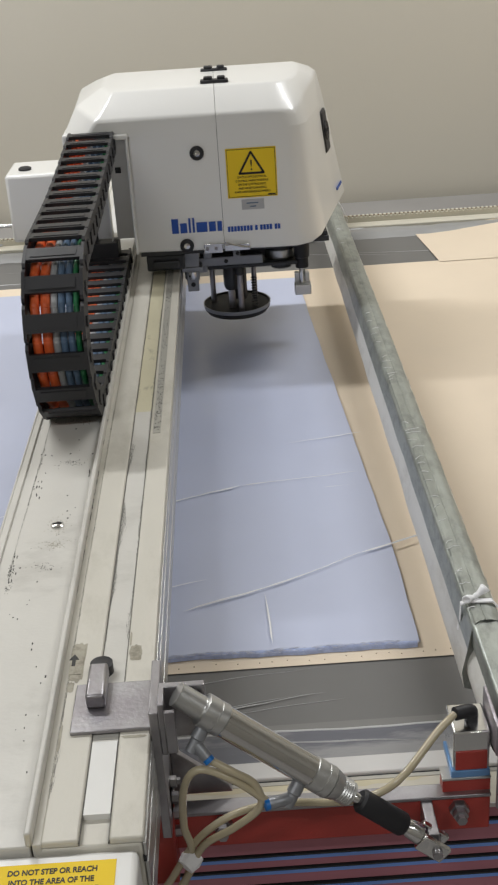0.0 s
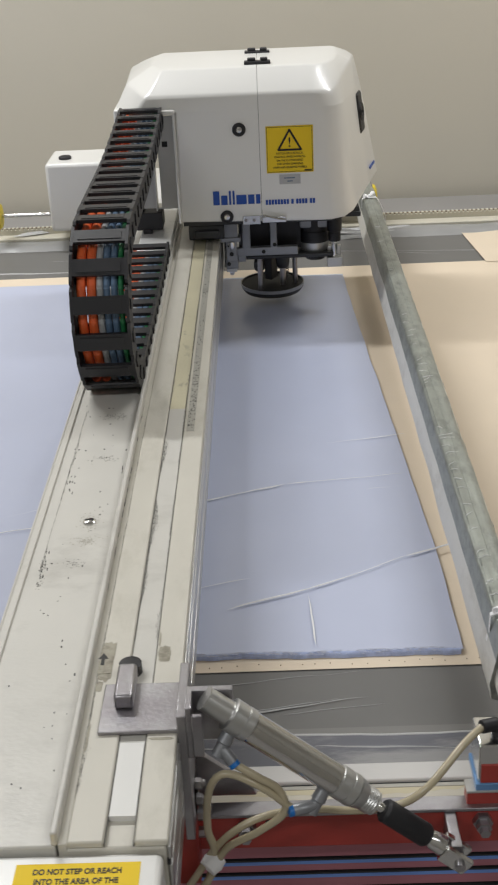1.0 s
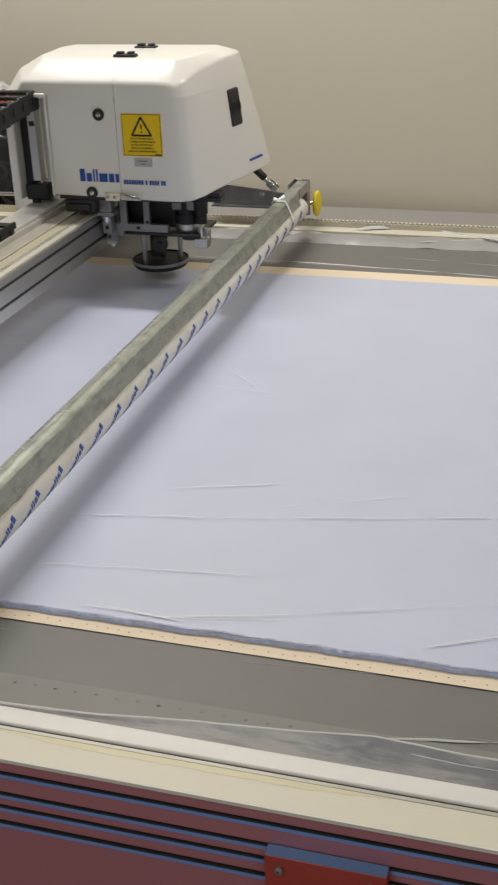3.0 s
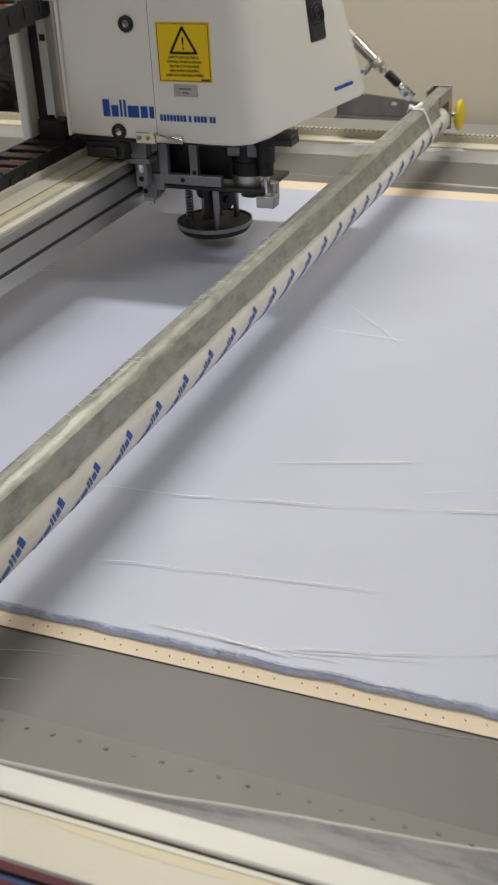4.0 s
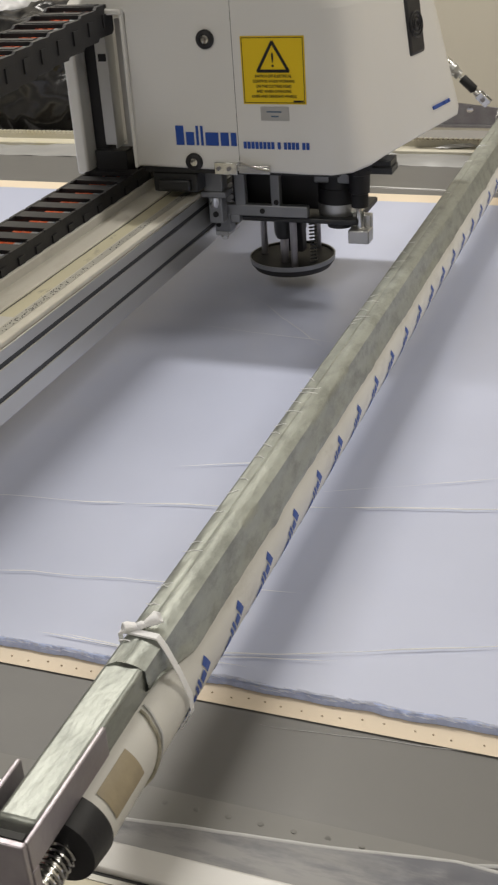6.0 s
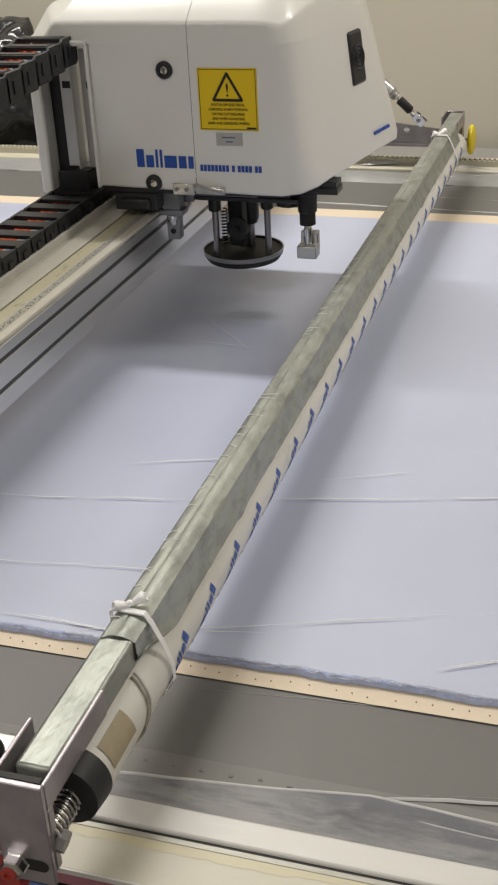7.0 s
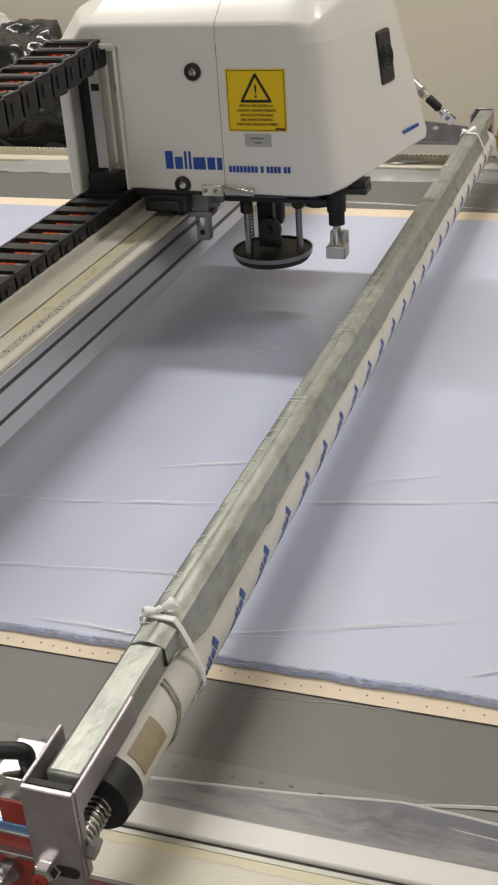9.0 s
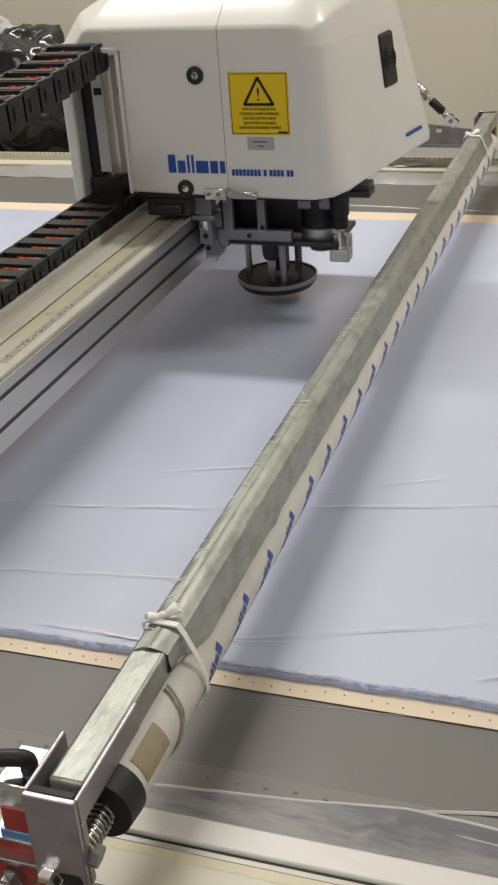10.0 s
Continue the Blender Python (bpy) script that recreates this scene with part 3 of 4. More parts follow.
def rubbed(y0, y1, x, w, z, seed, parent, side=1, n=300):
    """Fine dark specks of grime rubbed along an edge, thinning out away from it."""
    bm = bmesh.new()
    for k in range(n):
        y = random.uniform(y0, y1)
        f = max(0, .25 + 1.5 * noise.noise((y * 9, seed, 0)))
        d = abs(random.gauss(0, w * .45)) * f
        a, q = random.uniform(.002, .009), random.uniform(.0001, .0004)
        xa = x + side * d
        bm.faces.new([bm.verts.new(p) for p in ((xa, y, z), (xa + q, y, z), (xa + q * .6, y + a, z), (xa, y + a, z))])
    bmesh.ops.recalc_face_normals(bm, faces=bm.faces)
    return tagged(part("rubbed_grime", bm, M_GRIME, parent, "dark specks of grime along the edge"), kind="stuff")


rubbed(-.20, .30, -.2650, .0075, .1968, 1, beam, 1, 1100)
rubbed(.30, 1.1, -.2650, .003, .1968, 2, beam, 1, 700)
rubbed(-.20, .9, -.2397, .003, .1968, 3, beam, -1, 700)
rubbed(-.44, .42, -.3142, .004, .1964, 4, tray, -1, 500)
rubbed(-.44, .42, -.3000, .0025, .2003, 5, beam, 1, 350)
rubbed(-.05, .42, -.3995, .006, .1964, 6, tray, 1, 400)
rubbed(-.45, -.20, -.2990, .004, .2003, 7, beam, 1, 200)
bm = bmesh.new()
for k in range(22):
    y, l = random.uniform(-.12, .40), random.uniform(.003, .016)
    box(bm, -.3085, -.3076 + random.uniform(0, .0008), y, y + l, .1975, .1990)
tagged(part("black_chips", bm, M_SLOT, beam), kind="stuff")
for cx, cy, sx, sy, n in ((-.352, .255, .022, .012, 60), (-.350, .022, .018, .012, 90), (-.351, .072, .014, .020, 120), (-.36, -.03, .02, .01, 40), (-.398, -.035, .005, .02, 40), (-.396, -.075, .004, .012, 30), (-.35, .40, .03, .012, 70)):
    bm = bmesh.new()
    for k in range(n):
        x, y = random.gauss(cx, sx * .5), random.gauss(cy, sy * .5)
        if -.407 < x < -.318:
            q = random.uniform(.0003, .0008)
            box(bm, x, x + q * 1.2, y, y + q * random.uniform(1, 3), .1955, .1963)
    tagged(part("smudge", bm, M_SCUFF if n > 80 else M_GRIME, tray, "cloud of rubbed specks"), kind="stuff")
part("tray_cover", B((-.386, -.312, 1.19, 1.9, .197, .222)), M_PLATE, gantry, "bright worn metal plate at the end of the tray", .003)

# near end cover with the warning sticker
endc = part("end_cover", B((-.420, -.212, -.755, -.5075, .06, .190)), M_COVER, gantry, "white end cover", .006)
stick = part("warning_sticker", B((-.343, -.231, -.592, -.520, .1898, .1906)), M_YELLOW, endc, "yellow warning sticker")
lettering("warning_text", "DO NOT STEP OR REACH\nINTO THE AREA OF THE\nBRIDGE OR CUTTING HEAD", .0086, pose(-.287, -.541, .1908), M_INK, stick, space=1.3, width=.80, bold=.00022)
for x0, x1, y0, y1 in ((-.3000, -.284, -.275, -.205), (-.2995, -.292, -.292, -.275), (-.236, -.222, -.243, -.215), (-.2365, -.2345, -.215, -.19), (-.2995, -.2965, -.385, -.345), (-.235, -.210, -.371, -.367)):
    bm = bmesh.new()
    vs = []
    for k in range(40):
        a = k / 40 * math.tau
        f = 1 + .22 * noise.noise((math.cos(a) * 2.5, math.sin(a) * 2.5, x0 * 90 + y0 * 30))
        c, d = math.cos(a), math.sin(a)
        g = f / max(abs(c), abs(d)) ** .75
        vs.append(bm.verts.new(((x0 + x1) / 2 + c * g * (x1 - x0) / 2, (y0 + y1) / 2 + d * g * (y1 - y0) / 2, .2003)))
    bm.faces.new(vs)
    part("grime_patch", bm, M_SCUFF, gantry, "rubbed grey-brown grime")
part("arrow_sticker", B((-.3005, -.286, -.262, -.214, .2004, .2008)), M_SCUFF, gantry, "scuffed grey arrow sticker")
bm = bmesh.new()
prism(bm, [(-.2965, -.226), (-.302, -.236), (-.2985, -.236), (-.2985, -.247), (-.2945, -.247), (-.2945, -.236), (-.291, -.236)], .2007, .2012, lambda u, v, d: (u, v, d))
part("arrow", bm, M_INK, gantry)
bm = bmesh.new()
cyl(bm, (-.264, -.255, .19), (-.264, -.255, .209), .0125)
part("rubber_stop", bm, M_BLACK, gantry)

# steel bracket at the near end, with its hook block
brk = part("bracket", B((-.288, -.206, -.362, -.285, .2, .2045), (-.2065, -.197, -.368, -.280, .06, .226)), M_STEEL, gantry, "zinc-plated steel bracket", .001)
part("hook_block", B((-.274, -.254, -.328, -.272, .2045, .222)), M_STEEL, brk, "", .003)
part("red_upright", B((-.236, -.197, -.345, -.310, -.03, .11)), M_REDP, gantry, "red painted upright", .002)
for z in (.10, .078, .055, .03):
    bm = bmesh.new()
    lathe(bm, (-.197, -.327, z), (-.186, -.327, z), ((0, .0065), (.6, .0065), (.7, .0045), (1, .0045)), 6)
    part("bolt", bm, M_STEEL, gantry)
bm = bmesh.new()
prism(bm, [(-.197, .118), (-.197, .052), (-.132, .052), (-.136, .062)], -.296, -.288, lambda u, v, d: (u, d, v))
part("gusset", bm, M_STEEL, gantry, "grey steel gusset", .001)
carr = part("carriage_plate", B((-.20, .150, -.322, -.306, -.002, .046)), M_REDP, gantry, "red painted carriage plate", .0015)
part("plate_edge", B((-.20, .150, -.325, -.304, .046, .0505)), M_STEEL, carr, "bare steel top edge", .001)
for x in (-.145, .115):
    bm = bmesh.new()
    lathe(bm, (x, -.322, .032), (x, -.345, .032), ((0, .011), (.35, .011), (.36, .0085), (.7, .0085), (.72, .006), (1, .006)), 6)
    part("bolt", bm, M_STEEL, carr)
bm = bmesh.new()
cyl(bm, (-.12, -.3215, .036), (-.12, -.3225, .036), .004)
part("hole", bm, M_SLOT, carr)


def pneumatic(a, b, parent, r=.0165):
    """A pneumatic cylinder from its top mount a to the clevis at b."""
    a, b = Vector(a), Vector(b)
    at = a.lerp
    bm = bmesh.new()
    lathe(bm, at(b, .17), at(b, .50), ((0, r), (1, r)), 36)
    body = part("cylinder_barrel", bm, M_BARREL, parent, "polished pneumatic cylinder barrel")
    bm = bmesh.new()
    rows = [(0, r * .5)]
    for k in range(9):
        rows += [(k / 9, r * .80), ((k + .5) / 9, r * .77)]
    lathe(bm, at(b, .0), at(b, .09), rows + [(1, r * .80)], 22)
    part("threaded_cap", bm, M_ALU, body)
    for f0, f1 in ((.09, .172), (.498, .575)):
        bm = bmesh.new()
        lathe(bm, at(b, f0), at(b, f1), ((0, r * .9), (.06, r * 1.07), (.5, r * 1.07), (.52, r * 1.02), (.6, r * 1.02), (.62, r * 1.07), (.94, r * 1.07), (1, r * .98)), 32)
        part("barrel_collar", bm, M_ALU, body, "turned aluminium collar")
    bm = bmesh.new()
    rows = [(0, r * 1.05)]
    for k in range(5):
        rows += [(.4 + k / 9, r * .86), (.4 + (k + .5) / 9, r * .78)]
    lathe(bm, at(b, .575), at(b, .655), rows + [(1, r * .8)], 22)
    part("front_cap", bm, M_ALU, body)
    bm = bmesh.new()
    cyl(bm, at(b, .66), at(b, .73), r * .33, 14)
    part("rod", bm, M_CHROME, body)
    bm = bmesh.new()
    lathe(bm, at(b, .69), at(b, .87), ((0, r * .62), (.05, r * .78), (.95, r * .78), (1, r * .66)), 22)
    part("rod_sleeve", bm, M_BLACK, body, "black rod sleeve")
    d, u, v = basis(a, b)
    bm = bmesh.new()
    lathe(bm, at(b, .87), at(b, .93), ((0, r * .45), (.3, r * .62), (1, r * .7)), 14)
    for s in (-1, 1):
        m = Matrix((d, u, v)).transposed().to_4x4()
        m.translation = at(b, .93)
        box(bm, 0, .034, -.013 if s < 0 else .006, -.006 if s < 0 else .013, -.010, .010, m)
    part("clevis", bm, M_CHROME, body, "", .001)
    bm = bmesh.new()
    cyl(bm, b - u * .018, b + u * .018, .0055, 14)
    part("clevis_pin", bm, M_STEEL, body)
    # flow valves with blue collars
    for f, s in ((.10, .62), (.46, .60)):
        p = at(b, f) - Vector((0, .004, r * .9))
        q = p + Vector((-.016, -.012, -.024))
        bm = bmesh.new()
        lathe(bm, p, q, ((0, .007), (.5, .008), (.55, .0065), (1, .0065)), 14)
        vv = part("flow_valve", bm, M_TOOL, body)
        bm = bmesh.new()
        e = q + Vector((.016, -.004, -.006)) if f < .3 else q + Vector((-.018, -.004, .008))
        cyl(bm, q.lerp(p, .3), e, .0065, 14)
        part("fitting", bm, M_TOOL, vv)
        bm = bmesh.new()
        cyl(bm, e, e + (e - q.lerp(p, .3)).normalized() * .005, .006, 14)
        part("blue_collar", bm, M_COLLAR, vv, "blue push-in collar")
    return body


pneumatic((-.178, -.352, .236), (.082, -.372, .030), gantry)
part("cylinder_mount", B((-.197, -.150, -.340, -.332, .172, .236), (-.197, -.191, -.368, -.332, .172, .236), (-.191, -.180, -.373, -.368, .178, .230)), M_STEEL, gantry, "steel mounting bracket", .001)
pneumatic((-.085, 2.06, .285), (.085, 2.06, .130), gantry, .0145)
part("clevis_block", B((.073, .085, -.374, -.305, .014, .046)), M_STEEL, gantry, "", .001)

# hoses at the near end
bm = bmesh.new()
hose(bm, [(-.095, -.378, .112), (-.125, -.380, .143), (-.160, -0.374, .156), (-.178, -0.374, .135), (-.183, -0.372, .08), (-.178, -0.370, .04), (-.195, -0.370, -.02), (-.23, -0.367, -.09)], .0042)
part("air_hose", bm, M_HOSE, gantry, "clear yellowed air hose")
bm = bmesh.new()
hose(bm, [(-.150, -.374, .168), (-.128, -.380, .156), (-.106, -0.378, .135), (-.102, -0.378, .105), (-.130, -0.374, .075), (-.165, -0.372, .05), (-.185, -0.374, .01), (-.22, -0.372, -.05), (-.25, -0.367, -.10)], .0042)
part("air_hose", bm, M_HOSE, gantry, "clear yellowed air hose")
bm = bmesh.new()
hose(bm, [(.112, -.306, .148), (.09, -.322, .138), (.05, -0.354, .112), (.02, -0.358, .092), (-.02, -0.356, .083), (-.08, -0.352, .083), (-.13, -0.357, .077), (-.17, -0.367, .055), (-.20, -0.372, .01), (-.24, -0.372, -.06)], .0042)
part("air_hose", bm, M_HOSE, gantry, "clear yellowed air hose")
bm = bmesh.new()
lathe(bm, (-.186, -0.378, .028), (-.174, -0.366, .034), ((0, .010), (.5, .012), (1, .010)), 14)
part("cable_tie", bm, M_TIE, gantry, "white cable tie")

# valve block beside the near bracket
vb = part("valve_block", B((.109, .149, -.316, -.268, .078, .130)), M_CHROME, gantry, "bare metal valve block on a blue base", .002)
# reddish reflection low on the bare metal, painted as a thin red plate
part("red_reflection", B((.112, .146, -.3175, -.3155, .080, .104)), M_REDP, vb)
part("blue_base", B((.107, .1495, -.3185, -.268, .070, .0790)), M_BLUE_EDGE, vb, "", .001)
bm = bmesh.new()
hose(bm, [(.132, -.295, .130), (.132, -.295, .139), (.128, -.300, .146), (.112, -.306, .148)], .0075, 14)
part("elbow_fitting", bm, M_BLACK, vb, "black elbow fitting")

# the bumper bar: square steel tube on a paper-wrapped roll, under film
bar = part("bumper_bar", B((.1625, .1965, -.318, 2.06, .118, .149)), M_GALV, gantry, "galvanised bumper bar wrapped in clear film", .004)
bm = bmesh.new()
prof = [(.186, .0480), (.168, .0505), (.1535, .063), (.1490, .088), (.1560, .118), (.1605, .138), (.1625, .146), (.167, .1505), (.174, .1518), (.1785, .1522), (.1800, .1513), (.1815, .1520), (.187, .1514), (.1935, .1502), (.1985, .147), (.2008, .1395), (.2030, .131), (.2072, .1225), (.2098, .1165), (.2060, .1120), (.19, .1195), (.166, .114), (.1585, .092), (.162, .077), (.172, .0665), (.185, .0615)]
ny = 420
rings = []
for j in range(ny + 1):
    y = -.150 + 2.06 * j / ny
    row = []
    for k, (u, w) in enumerate(prof):
        top = 6 <= k <= 14
        e = .0005 * noise.noise((k * .7, y * 9, 1)) + (.0006 * noise.noise((u * 90, y * 26, 7)) if top else .0012 * noise.noise((k * .8, y * 7, 3)))
        hem = (.006 * noise.noise((y * 9, 2, 2)) + .004 * noise.noise((y * 31, 2, 8))) if 17 <= k <= 19 else 0
        g = max(0, 1 - j / 16) if 15 <= k <= 19 else 0
        u, w = u + (.1990 - u) * g, w + (.134 - w) * g
        row.append(bm.verts.new((u + e + hem * .25, y + .02 * (u - .165) / .03 * (j < 3) * (j == 0), w + e - abs(hem))))
    rings.append(row)
for p, q in zip(rings, rings[1:]):
    for k in range(len(prof)):
        j = (k + 1) % len(prof)
        bm.faces.new((p[k], p[j], q[j], q[k])).material_index = 1 if k < 4 or k > 22 else 0
bm.faces.new(rings[0])
bm.faces.new(rings[-1][::-1])
part("film_wrap", bm, [M_GALV, M_TUBE], bar, "clear film stretched over grey steel", smooth=34)
# small crinkles of film across the top of the bar, near-white for their glints
for k in range(34):
    y = random.uniform(-.13, .75) if k < 24 else random.uniform(.75, 1.7)
    bm = bmesh.new()
    x0, x1 = sorted((random.uniform(.1625, .168), random.uniform(.172, .188)))
    sk = random.uniform(-.006, .012)
    hose(bm, [(x0 + (x1 - x0) * f, y + sk * f + random.uniform(-.0015, .0015), .1514 + .0009 * math.sin(f * math.pi)) for f in (0, .25, .5, .75, 1)], random.uniform(.0003, .0006), 5, 4)
    part("film_crinkle", bm, M_CREASE_GLINT, bar, smooth=180)
TC, TR = (.1865, .0905), .0308
for k, (y, r) in enumerate(((-.176, .0016), (-.170, .0011))):
    bm = bmesh.new()
    hose(bm, [(TC[0] + math.cos(a) * (TR + .0012), y + .016 * math.sin(a) + .002 * noise.noise((a * 2, k, 0)), TC[1] + math.sin(a) * (TR + .0012)) for a in [radians(-100 + 12 * q) for q in range(15)]], r, 6, 3)
    part("film_hem", bm, M_FOLD_LIT if k else M_SCUFF, bar, "gathered hem of the film round the roll", smooth=180)
bm = bmesh.new()
rings = []
for j in range(121):
    y = -.268 + 2.233 * j / 120
    rings.append([bm.verts.new((TC[0] + math.cos(a * math.tau / 36) * TR * (1 + .012 * noise.noise((a, y * 6, 1))), y, TC[1] + math.sin(a * math.tau / 36) * TR * (1 + .012 * noise.noise((a, y * 6, 4)))))
                  for a in range(36)])
for p, q in zip(rings, rings[1:]):
    for k in range(36):
        bm.faces.new((p[k], p[(k + 1) % 36], q[(k + 1) % 36], q[k]))
tube = part("wrapped_tube", bm, M_TUBE, bar, "white printed roll under the bar", smooth=180)
# printed blue marks running askew round the roll
bm = bmesh.new()
run = Vector((-.078, -.0325)).normalized()
rise = Vector((run.y, -run.x))
x = 0
for w, h in ((.0095, .0125), (.0095, .0088), (.0040, .0125), (.0040, .0125), (.0150, .0088), (.0095, .0088), (.0065, .0088)):
    for f0, f1 in ((0, .5), (.5, 1)):
        quad = []
        for u, v in ((x, h * f0), (x + w, h * f0), (x + w, h * f1), (x, h * f1)):
            q = run * u + rise * v
            a = q.y / TR + .14
            quad.append(bm.verts.new((TC[0] + math.cos(a) * TR * 1.02, -.06 + q.x, TC[1] + math.sin(a) * TR * 1.02)))
        bm.faces.new(quad)
    x += w + .0022
mark = tagged(part("printed_mark", bm, M_BLUEINK, tube, "blue printed mark"), kind="stuff")
for k in range(1, 24):
    ob = mark.copy()
    scene.collection.objects.link(ob)
    ob.location.y += .085 * k
bm = bmesh.new()
lathe(bm, (TC[0], -.289, TC[1]), (TC[0], -.261, TC[1]), ((0, .014), (.05, TR * .98), (.9, TR * 1.05), (1, TR * 1.05)), 32)
part("end_cap", bm, M_BLACK, bar, "black end cap")
bm = bmesh.new()
arc = [(TC[0] + math.cos(.15 + .85 * k / 8) * TR * 1.03, TC[1] + math.sin(.15 + .85 * k / 8) * TR * 1.03) for k in range(9)]
for (u0, w0), (u1, w1) in zip(arc, arc[1:]):
    bm.faces.new([bm.verts.new(p) for p in ((u0, -.252, w0), (u0, -.202, w0), (u1, -.202, w1), (u1, -.252, w1))])
bmesh.ops.remove_doubles(bm, verts=bm.verts, dist=.0001)
part("scuffed_patch", bm, M_PATCH, bar, "brown scuffed patch", smooth=180)
bm = bmesh.new()
pts = []
for k in range(8 * 12):
    a = k / 12 * math.tau
    pts.append((TC[0] + .003 + math.cos(a) * .0115, -.330 + .045 * k / 96, TC[1] - .002 + math.sin(a) * .0115))
hose(bm, pts, .0017, 6, 1)
part("spring", bm, M_CHROME, bar, "coil spring on the pin")
bm = bmesh.new()
cyl(bm, (TC[0] + .003, -.334, TC[1] - .002), (TC[0] + .003, -.28, TC[1] - .002), .0062)
part("pin", bm, M_CHROME, bar)
bm = bmesh.new()
lathe(bm, (.197, -.326, .082), (.205, -.326, .080), ((0, .010), (1, .010)), 6)
part("lock_nut", bm, M_STEEL, bar)


def end_bracket(y, s, parent):
    """U-shaped steel bracket that holds the bar's end; s is -1 at the near end."""
    yo = y + s * .006
    lo, hi = min(y, yo), max(y, yo)
    e = part("end_bracket", B((.152, .198, lo, hi, .044, .151)), M_ZINC, parent, "zinc-plated steel end bracket", .0012)
    part("bracket_flange", B((.1505, .1545, min(y, y - s * .070), max(y, y - s * .070), .112, .1515)), M_ZINC, e, "", .0012)
    part("bracket_flange", B((.1945, .1985, min(y, y - s * .12), max(y, y - s * .12), .122, .1495)), M_ZINC, e, "", .0012)
    part("bracket_flange", B((.1935, .1985, min(y, y - s * .028), max(y, y - s * .009), .056, .122)), M_ZINC, e, "", .0012)
    part("dark_gap", B((.156, .194, y - s * .004 - .003, y - s * .004 + .003, .1495, .1505)), M_SLOT, e)
    bm = bmesh.new()
    prism(bm, [(.160 + math.cos(a) * .006, .065 + math.sin(a) * .006) for a in [math.pi * (.5 + k / 8) for k in range(9)]] + [(.188 + math.cos(a) * .006, .065 + math.sin(a) * .006) for a in [math.pi * (1.5 + k / 8) for k in range(9)]],
          yo, yo + s * .0008, lambda u, v, d: (u, d, v))
    part("slot_hole", bm, M_SLOT, e)
    bm = bmesh.new()
    lathe(bm, (.165, yo, .065), (.165, yo + s * .014, .065), ((0, .0125), (.12, .0125), (.13, .0108), (.72, .0108), (.8, .0095), (1, .0080)), 6)
    bo = part("bolt", bm, M_CHROME, e, smooth=20)
    bm = bmesh.new()
    lathe(bm, (.165, yo + s * .0135, .065), (.165, yo + s * .017, .065), ((0, .0072), (.8, .0070), (1, .0045), (1, .0035), (.3, .0030)), 18)
    part("bolt_tip", bm, M_REDP, bo, "red nylon insert")
    return e


end_bracket(-.336, -1, bar)
end_bracket(2.062, 1, bar)
cp = part("cross_plate", B((.098, .1505, -.318, -.300, .008, .068)), M_REDP, gantry, "red painted cross plate", .001)
part("plate_edge", B((.097, .1505, -.320, -.300, .0675, .0705)), M_ALU, cp, "bare metal top edge", .0005)


def tie(y, parent):
    """A white ribbon tied round the bar in a bow."""
    bm = bmesh.new()
    loop = [(.157, .118), (.157, .150), (.163, .155), (.195, .155), (.202, .146), (.2125, .124), (.2210, .100), (.2205, .082), (.2105, .064), (.187, .0560), (.163, .066), (.1515, .09), (.1555, .118)]
    prevr = None
    for k, (u, w) in enumerate(loop):
        dy = .010 * math.sin(k / 12 * math.tau * .5)
        ring = [bm.verts.new(p) for p in ((u, y - .0035 - dy, w), (u, y + .0035 - dy, w), (u * .985 + .0027, y + .0035 - dy, w * .97 + .0026), (u * .985 + .0027, y - .0035 - dy, w * .97 + .0026))]
        if prevr:
            for a in range(4):
                bm.faces.new((prevr[a], prevr[(a + 1) % 4], ring[(a + 1) % 4], ring[a]))
        prevr = ring
    tt = part("ribbon_tie", bm, M_TIE, parent, "white ribbon tied in a bow", .001)
    bm = bmesh.new()
    for a, b in (((.176, y, .1565), (.163, y - .007, .1575)), ((.178, y, .1565), (.190, y + .010, .1640))):
        lathe(bm, a, b, ((0, .0022), (.3, .0040), (.7, .0062), (1, .0072), (1, .0050), (.6, .0022)), 11)
    lathe(bm, (.173, y, .157), (.181, y + .001, .158), ((0, .0025), (.5, .0046), (1, .0025)), 9)
    for v in bm.verts:
        v.co.z = .157 + (v.co.z - .157) * .75
        v.co += Vector((noise.noise(v.co * 140), noise.noise(v.co * 140 + Vector((5, 0, 0))), noise.noise(v.co * 140 + Vector((0, 5, 0))))) * .0026
    part("bow", bm, M_TIE, tt, smooth=180)


tie(-.102, bar)
tie(1.80, bar)


def stop_button(x0, x1, y, z, parent):
    bm = bmesh.new()
    cyl(bm, (x0, y, z), (x1, y, z), .006)
    rod = part("stop_rod", bm, M_CHROME, parent, "polished rod")
    s = 1 if x1 > x0 else -1
    bm = bmesh.new()
    lathe(bm, (x1 - s * .006, y, z), (x1 + s * .012, y, z), ((0, .010), (.1, .034), (.4, .038), (.7, .036), (1, .024)), 32)
    part("stop_button", bm, M_YKNOB, rod, "round yellow stop button")


stop_button(.160, .212, 2.088, .074, gantry)
stop_button(-.70, -.862, 2.0, .088, gantry)
far = part("drive_housing", B((-.705, -.46, 1.93, 2.10, .055, .246)), M_COVER, gantry, "white sheet-metal drive housing", .010, seg=3)
bm = bmesh.new()
lathe(bm, (-.655, 1.99, .246), (-.655, 1.99, .254), ((0, .018), (.7, .018), (1, .014)), 20)
part("cap", bm, M_BLACK, far)
bm = bmesh.new()
prism(bm, [(-.10, .07), (.15, .07), (.15, .106), (-.06, .130), (-.10, .130)], 2.055, 2.061, lambda u, v, d: (u, d, v))
arm = part("cross_arm", bm, M_STEEL, gantry, "folded steel cross arm", .001)
